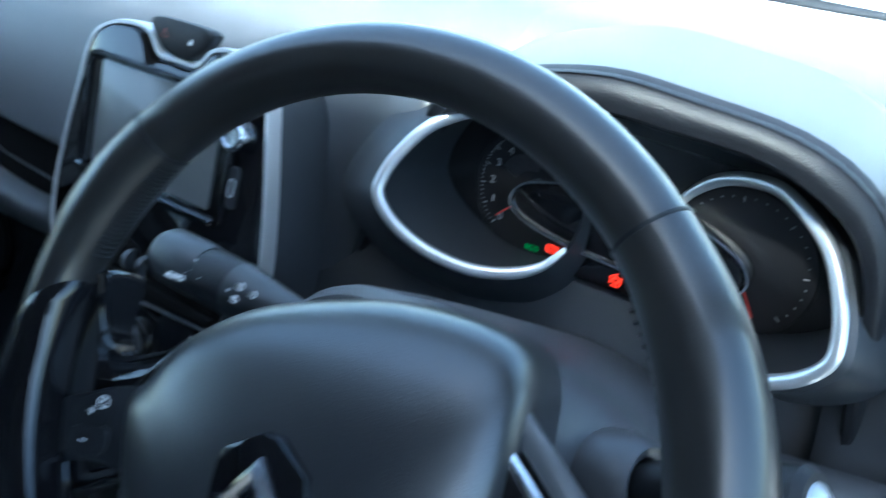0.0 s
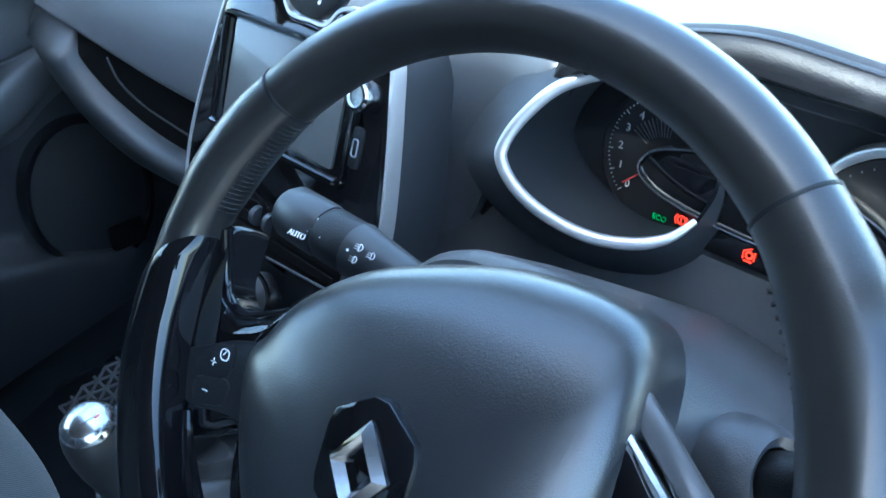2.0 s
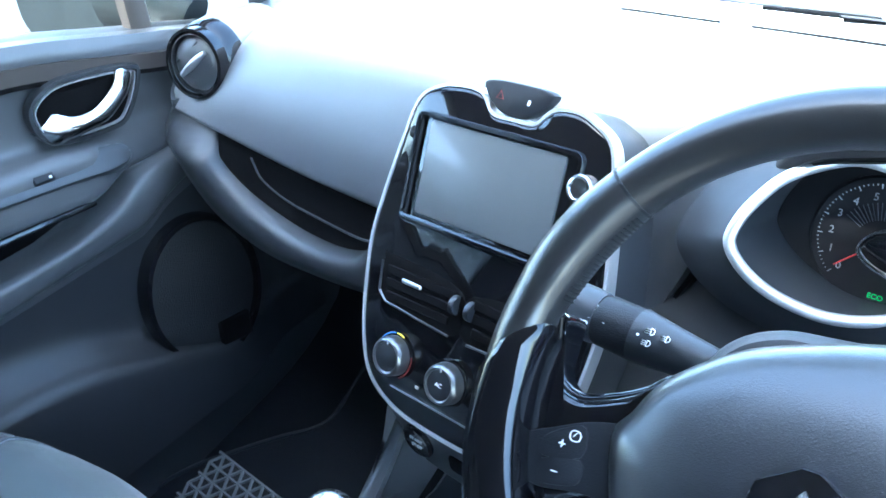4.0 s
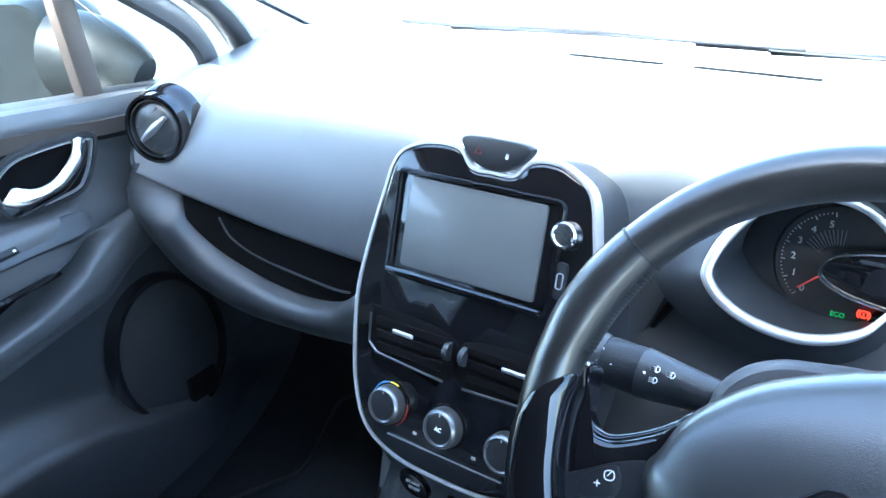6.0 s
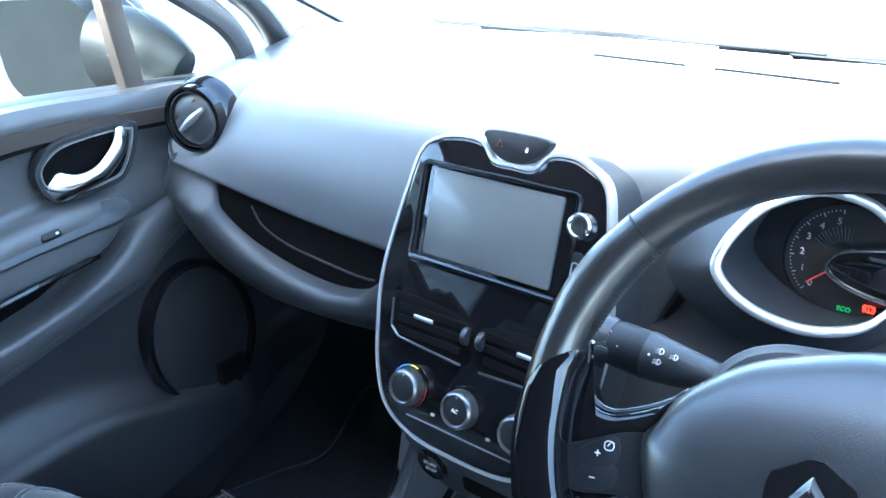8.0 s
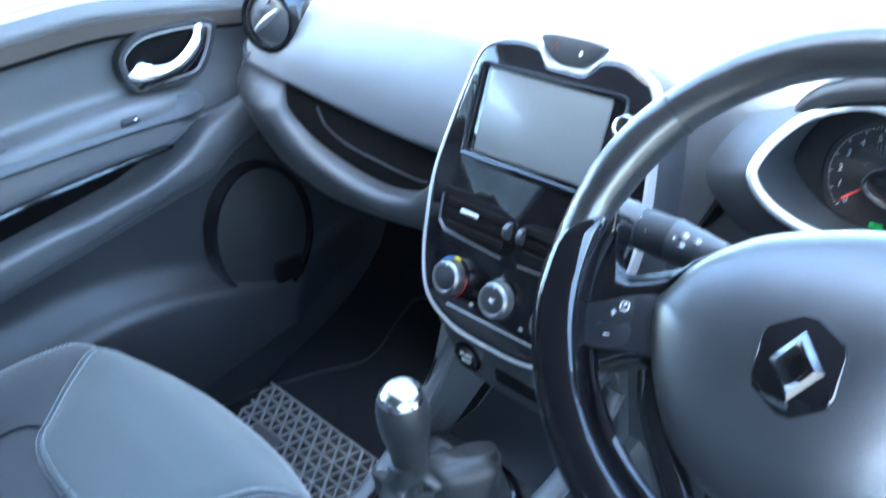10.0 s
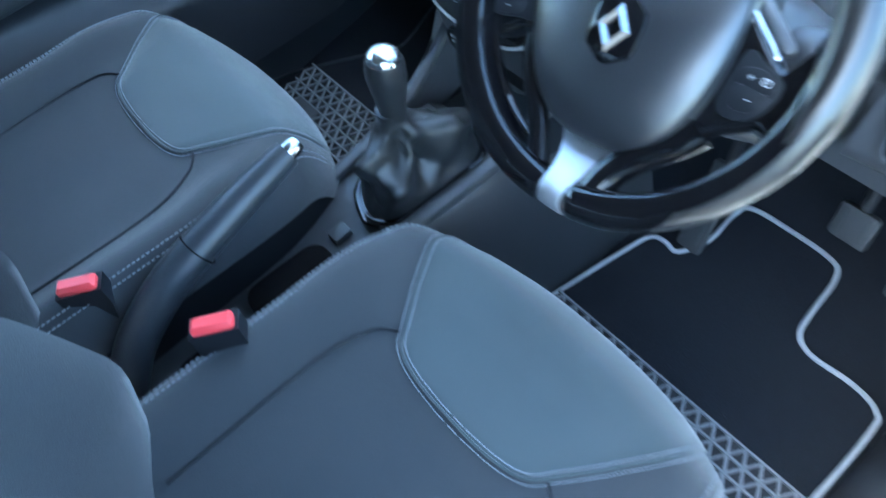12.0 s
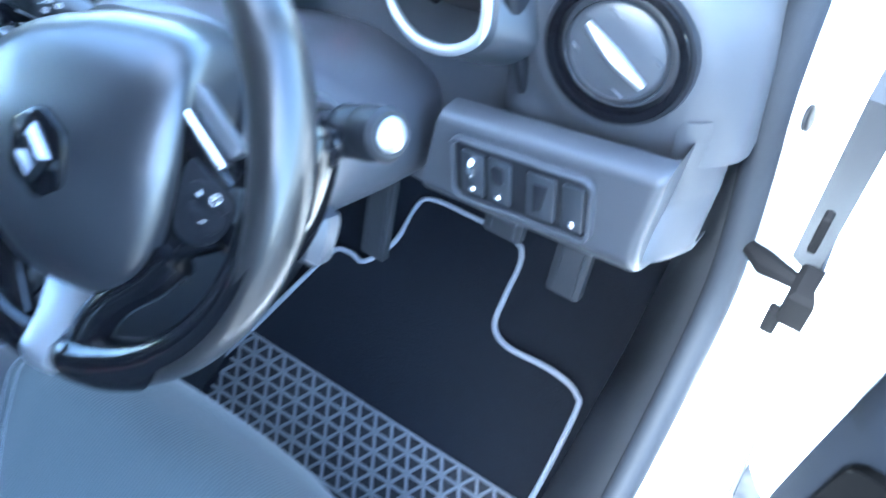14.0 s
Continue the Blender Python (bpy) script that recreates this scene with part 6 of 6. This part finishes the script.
def blade(u, v):
    """A broad crescent, thick at its rear end, curling out of the recess and back in at its front end."""
    cx = blend(u, [(0, -0.064), (0.3, -0.040), (0.6, 0.004), (0.85, 0.044), (1, 0.060)])
    cy = blend(u, [(0, -0.012), (0.3, -0.024), (0.6, -0.016), (0.85, 0.014), (1, 0.036)])
    tx, ty = blend(u, [(0, 0.6), (0.3, 0.95), (0.6, 0.93), (1, 0.55)]), blend(u, [(0, -0.8), (0.3, -0.3), (0.6, 0.37), (1, 0.83)])
    w = blend(u, [(0, 0.020), (0.25, 0.019), (0.55, 0.0125), (0.85, 0.0120), (1, 0.0145)])
    k = 2 * v - 1
    out = blend(u, [(0, 0.010), (0.25, 0.018), (0.6, 0.026), (0.85, 0.024), (1, 0.012)])
    return DH @ V(cx - ty * w * k, cy + tx * w * k, out - 0.006 * k * k)


sheet(bm, blade, 24, 8, DH.to_3x3() @ V(0, 0, -0.006))
part("door_handle", bm, BRIGHT, ldoor, "satin chrome door handle", angle=60)
# window switch on the armrest
AR = basis((-0.649, 0.335, 0.850), (0, 0.985, -0.15), (-0.62, 0.1, 0.78))
bm = bmesh.new()
slab(bm, [(p[0], p[1]) for p in curve([(-0.45, -0.016, 0), (0.0, -0.016, 0), (0.12, -0.018, 0), (0.146, -0.002, 0), (0.125, 0.018, 0), (0.0, 0.018, 0), (-0.45, 0.018, 0)], 4, True)], AR, 0.02, 0.004, 0.003)
plate = part("switch_plate", bm, SOFT, ldoor)
bm = bmesh.new()
box(bm, (0.02, 0.002, 0.005), (0.03, 0.014, 0.008), 0.003, AR)
part("window_switch", bm, DARK, plate)
bm = bmesh.new()
box(bm, (0.028, 0.0, 0.0092), (0.004, 0.003, 0.0008), 0.0003, AR)
part("switch_mark", bm, MARK, plate)
bm = bmesh.new()
tube(bm, [(-0.642, y, z) for y, z in ((0.402, 0.786), (0.385, 0.789), (0.30, 0.799), (0.20, 0.809), (-0.2, 0.83))], [0.003, 0.005, 0.0055, 0.0055, 0.0055], 8)
part("trim_strip", bm, GLOSS, ldoor, "gloss black trim strip")
# loudspeaker
SPK = basis((-0.662, 0.503, 0.552), (0, 0.98, -0.2), (-0.1, 0.2, 0.98))
bm = bmesh.new()
ring(bm, oval(0.0985, 0.1220, 44), SPK, 0.013, 0.028, 0.016)
spk = part("speaker_ring", bm, GLOSS, ldoor, "gloss black speaker ring")
bm = bmesh.new()
turned(bm, [(0.0945, -0.01), (0.0935, 0.006), (0.06, 0.012), (0.001, 0.014)], SPK @ Matrix.Diagonal((1, 1.25, 1, 1)), 40)
part("speaker_grille", bm, GRILLE, spk, "dark speaker grille")
bm = bmesh.new()
box(bm, (0.035, -0.085, 0.012), (0.06, 0.045, 0.012), 0.006, SPK)
part("speaker_latch", bm, DEEP, spk)
# window frame and quarter light
for nm, a, b, r, mm in (("quarter_post", (-0.725, 0.592, 0.945), (-0.685, 0.615, 1.32), 0.022, BROWN),):
    bm = bmesh.new()
    tube(bm, [a, V(*a).lerp(V(*b), 0.5), b], r, 8, flat=0.7, up=(1, 0, 0))
    part(nm, bm, mm, ldoor)
bm = bmesh.new()
tube(bm, curve([(-0.705, 0.785, 0.885), (-0.70, 0.79, 0.93), (-0.70, 0.772, 0.985), (-0.685, 0.705, 1.06), (-0.64, 0.52, 1.24), (-0.61, 0.37, 1.40)], 6), 0.020, 8, flat=0.7, up=(1, 0, 0))
part("front_frame", bm, SOFT, ldoor)
bm = bmesh.new()
sheet(bm, lambda u, v: V(-0.755 + 0.10 * v, -0.5 + 1.25 * u - 0.35 * u * v, sill_line(-0.5 + 1.25 * u) + (0.42 + 0.1 * u) * v), 8, 4, (-0.004, 0, 0))
pane = part("pane", bm, GLASS, ldoor)
pane.visible_shadow = False

# A pillars
def pillar(s):
    cx = 0.03
    bm = bmesh.new()
    tube(bm, curve([(cx + s * 0.745, 0.885, 0.85), (cx + s * 0.74, 0.865, 0.94), (cx + s * 0.725, 0.79, 1.045), (cx + s * 0.66, 0.48, 1.33), (cx + s * 0.63, 0.36, 1.43)], 4), 0.026, 12, flat=0.7)
    part("pillar_trim", bm, SOFT, None, "dark windscreen pillar trim", kind="structure", category="pillar")
    bm = bmesh.new()
    tube(bm, [(0.02 + s * 0.72 * (1 - 0.18 * v), 1.04 - 0.72 * v, 0.868 + 0.60 * v) for v in (0.0, 0.3, 0.6, 0.95)], 0.0045, 8)
    part("glass_seal", bm, SEAL, None, "thin black seal beside the windscreen", kind="structure", category="seal")
    bm = bmesh.new()
    tube(bm, [(cx + s * 0.80, 1.0, 0.88), (cx + s * 0.775, 0.86, 1.02), (cx + s * 0.70, 0.46, 1.36), (cx + s * 0.665, 0.34, 1.46)], 0.022, 10)
    part("pillar_skin", bm, WHITE, None, "white outer windscreen pillar", kind="structure", category="pillar")


pillar(-1)
pillar(1)

# ---- outside mirror on the passenger side ----
mirror = thing("door_mirror", (-0.9, 0.72, 0.9), "black door mirror outside the passenger window", "door mirror")
MG = basis((-0.985, 0.612, 0.975), (1, 0.24, 0), (0, 0.185, 0.983))
MO = rounded(0.235, 0.165, 0.05, 6)
bm = bmesh.new()
rows = []
for sc, h in ((1.05, 0.006), (1.09, -0.01), (1.10, -0.05), (1.02, -0.10), (0.86, -0.135), (0.5, -0.155)):
    rows.append([MG @ V(x * sc, y * sc, h) for x, y in MO])
loft(bm, rows)
part("shell", bm, MIRRORSHELL, mirror, "gloss black mirror shell")
bm = bmesh.new()
slab(bm, MO, MG, 0.004, 0.0015, 0.005)
part("mirror_glass", bm, MIRROR, mirror, "mirror glass")
bm = bmesh.new()
tube(bm, curve([(-0.745, 0.70, 0.93), (-0.78, 0.69, 0.950), (-0.82, 0.675, 0.965), (-0.87, 0.66, 0.972)], 4), [0.030 + 0.040 * math.sin(0.5 * math.pi * k / 12) for k in range(13)], 20, flat=1.05)
part("foot", bm, MIRRORSHELL, mirror, "gloss black mirror foot")

# ---- driver's door, open ----
HINGE = V(0.826, 0.648, 0.0)
OPEN = radians(64)
DD = Matrix(((math.sin(OPEN), -math.cos(OPEN), 0, HINGE.x), (-math.cos(OPEN), -math.sin(OPEN), 0, HINGE.y), (0, 0, 1, 0), (0, 0, 0, 1)))
rdoor = thing("door_2", DD, "open white driver's door with a dark card", "car door", kind="structure")
bm = bmesh.new()
sheet(bm, lambda u, v: DD @ V(0.03 + 1.02 * u, blend(0.03 + 1.02 * u, [(0.03, 0.045), (0.06, 0.07), (0.10, 0.105), (0.2, 0.115)]), blend(0.03 + 1.02 * u, [(0.03, 0.45), (0.10, 0.43), (0.2, 0.40), (0.4, 0.34)]) * (1 - v) + 0.96 * v), 50, 8, DD.to_3x3() @ V(0, -0.08, 0))
part("door_shell", bm, WHITE, rdoor, "white painted door shell")
bm = bmesh.new()


def rcard(u, v):
    x, z = 0.130 + 0.90 * u, 0.345 + 0.58 * v
    h = 0.134 + 0.012 * math.sin(math.pi * v) - 0.02 * max(0, 1 - u * 30) - 0.02 * math.exp(-(((x - 0.31) / 0.15) ** 6 + ((z - 0.64) / 0.15) ** 6))
    return DD @ V(x, h, z)


# the shade that falls on the card is in its colour
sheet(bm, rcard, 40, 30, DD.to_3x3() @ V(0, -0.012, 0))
part("door_card", bm, SHADED_CARD, rdoor, "door card darkened to near-black for the shade over it", angle=60)
# flat plate on the card; its black paints the shade inside the pocket
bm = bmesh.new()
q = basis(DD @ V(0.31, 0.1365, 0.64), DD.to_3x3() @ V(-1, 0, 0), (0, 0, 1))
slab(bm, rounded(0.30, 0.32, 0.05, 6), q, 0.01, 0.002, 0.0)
pocket = part("door_pocket", bm, POCKET_SHADE, rdoor, "door pocket, the shade of its hollow painted on a black plate")
bm = bmesh.new()
slab(bm, rounded(0.25, 0.19, 0.04, 6, -0.006, 0.052), q, 0.02, 0.008, 0.010)
part("pocket_panel", bm, SHADED_CARD, pocket)
bm = bmesh.new()
box(bm, (0.078, -0.086, 0.0125), (0.06, 0.014, 0.008), 0.003, q)
part("reflector", bm, RED, rdoor, "red door reflector")
bm = bmesh.new()
tube(bm, [(0.766, 0.622, 0.690), (0.785, 0.612, 0.692), (0.815, 0.606, 0.696), (0.860, 0.596, 0.700)], [0.008, 0.013, 0.008, 0.011], 8)
part("check_strap", bm, DEEP, rdoor, "black door check strap")
bm = bmesh.new()
box(bm, (0.842, 0.602, 0.680), (0.056, 0.040, 0.064), 0.006)
part("strap_box", bm, DEEP, rdoor)
bm = bmesh.new()
box(bm, (0.812, 0.600, 0.62), (0.014, 0.012, 0.05), 0.003)
part("hinge_bracket", bm, DEEP, rdoor)
bm = bmesh.new()
box(bm, (0.815, 0.625, 0.755), (0.008, 0.012, 0.06), 0.003)
part("hinge_slot", bm, DEEP, rdoor)
bm = bmesh.new()
turned(bm, [(0.013, -0.02), (0.013, 0.002), (0.010, 0.0035), (0.001, 0.003)], basis((0.758, 0.750, 0.730), (0.06, 0.99, 0), (-0.25, 0.015, 0.97)), 24)
part("grommet", bm, DARK, None, "dark rubber grommet in the hinge post", kind="structure", category="grommet")

# ---- behind the car, for the door mirror: an added pale building and a parked red car ----
def building(x0, x1, y, high):
    # Its dark windows stand in for the car's own side window and pillar.
    b = thing("building", ((x0 + x1) / 2, y, 0), "added pale building, its dark windows standing in for the car's own side window", "building")
    bm = bmesh.new()
    box(bm, ((x0 + x1) / 2, y - 3.0, high / 2), (x1 - x0, 6.0, high), 0.05)
    wall = part("wall", bm, BRICKWORK, b)
    bm = bmesh.new()
    box(bm, ((x0 + x1) / 2, y - 2.9, high + 0.15), (x1 - x0 + 0.5, 6.6, 0.3), 0.05)
    part("roof", bm, DARK, b, "dark flat roof edge")
    n = int((x1 - x0) / 2.6)
    for k in range(n):
        cx = x0 + (k + 0.5) * (x1 - x0) / n
        for cz, h in ((1.35, 2.3), (4.0, 1.5)):
            bm = bmesh.new()
            box(bm, (cx, y + 0.02, cz), (1.7, 0.08, h), 0.02)
            w = part("window", bm, WHITE, b)
            for s in (-1, 1):
                bm = bmesh.new()
                box(bm, (cx + s * 0.39, y + 0.055, cz), (0.70, 0.03, h - 0.14), 0.01)
                part("pane", bm, PANE, w)


def parked_car(x, y):
    c = thing("parked_car", (x, y, 0), "red hatchback parked on the gravel", "car")
    bm = bmesh.new()
    side = [(-1.95, 0.28), (-1.98, 0.62), (-1.6, 0.84), (-0.95, 0.93), (1.75, 0.95), (1.95, 0.7), (1.93, 0.28)]
    loft(bm, [[V(x + px * k, y + dy, 0.28 + (pz - 0.28) * k) for px, pz in side] for dy, k in ((-0.84, 0.94), (-0.78, 1.0), (0.78, 1.0), (0.84, 0.94))])
    body = part("body", bm, CARRED, c)
    bm = bmesh.new()
    top = [(-0.95, 0.92), (-0.25, 1.40), (1.2, 1.42), (1.75, 0.94)]
    loft(bm, [[V(x + px, y + dy * (1 - 0.22 * (pz - 0.92) / 0.5), pz) for px, pz in top] for dy in (-0.76, 0.76)])
    part("cabin", bm, PANE, c, "dark glazed cabin")
    bm = bmesh.new()
    box(bm, (x + 0.45, y, 1.43), (1.5, 1.14, 0.05), 0.02)
    part("roof", bm, CARRED, c)
    for wx in (-1.25, 1.2):
        for wy in (-0.78, 0.78):
            q = pose(x + wx, y + wy, 0.31, 90, 0, 0)
            bm = bmesh.new()
            turned(bm, [(0.22, -0.09), (0.31, -0.08), (0.31, 0.08), (0.22, 0.09)], q, 24)
            tyre = part("wheel", bm, SEAL, c)
            bm = bmesh.new()
            turned(bm, [(0.2, -0.095), (0.19, 0.095), (0.05, 0.1)], q, 18)
            part("rim", bm, SILVER, tyre)


building(-24.55, 9.45, -10.5, 5.6)
parked_car(-4.1, -6.8)

# the car leans with its nose up: turn all of it about the driver's footwell
for ob in list(scene.objects):
    if ob.parent is None and ob.name not in ("camera", "sun", "ground", "building", "parked_car"):
        ob.matrix_basis = LEAN @ ob.matrix_basis
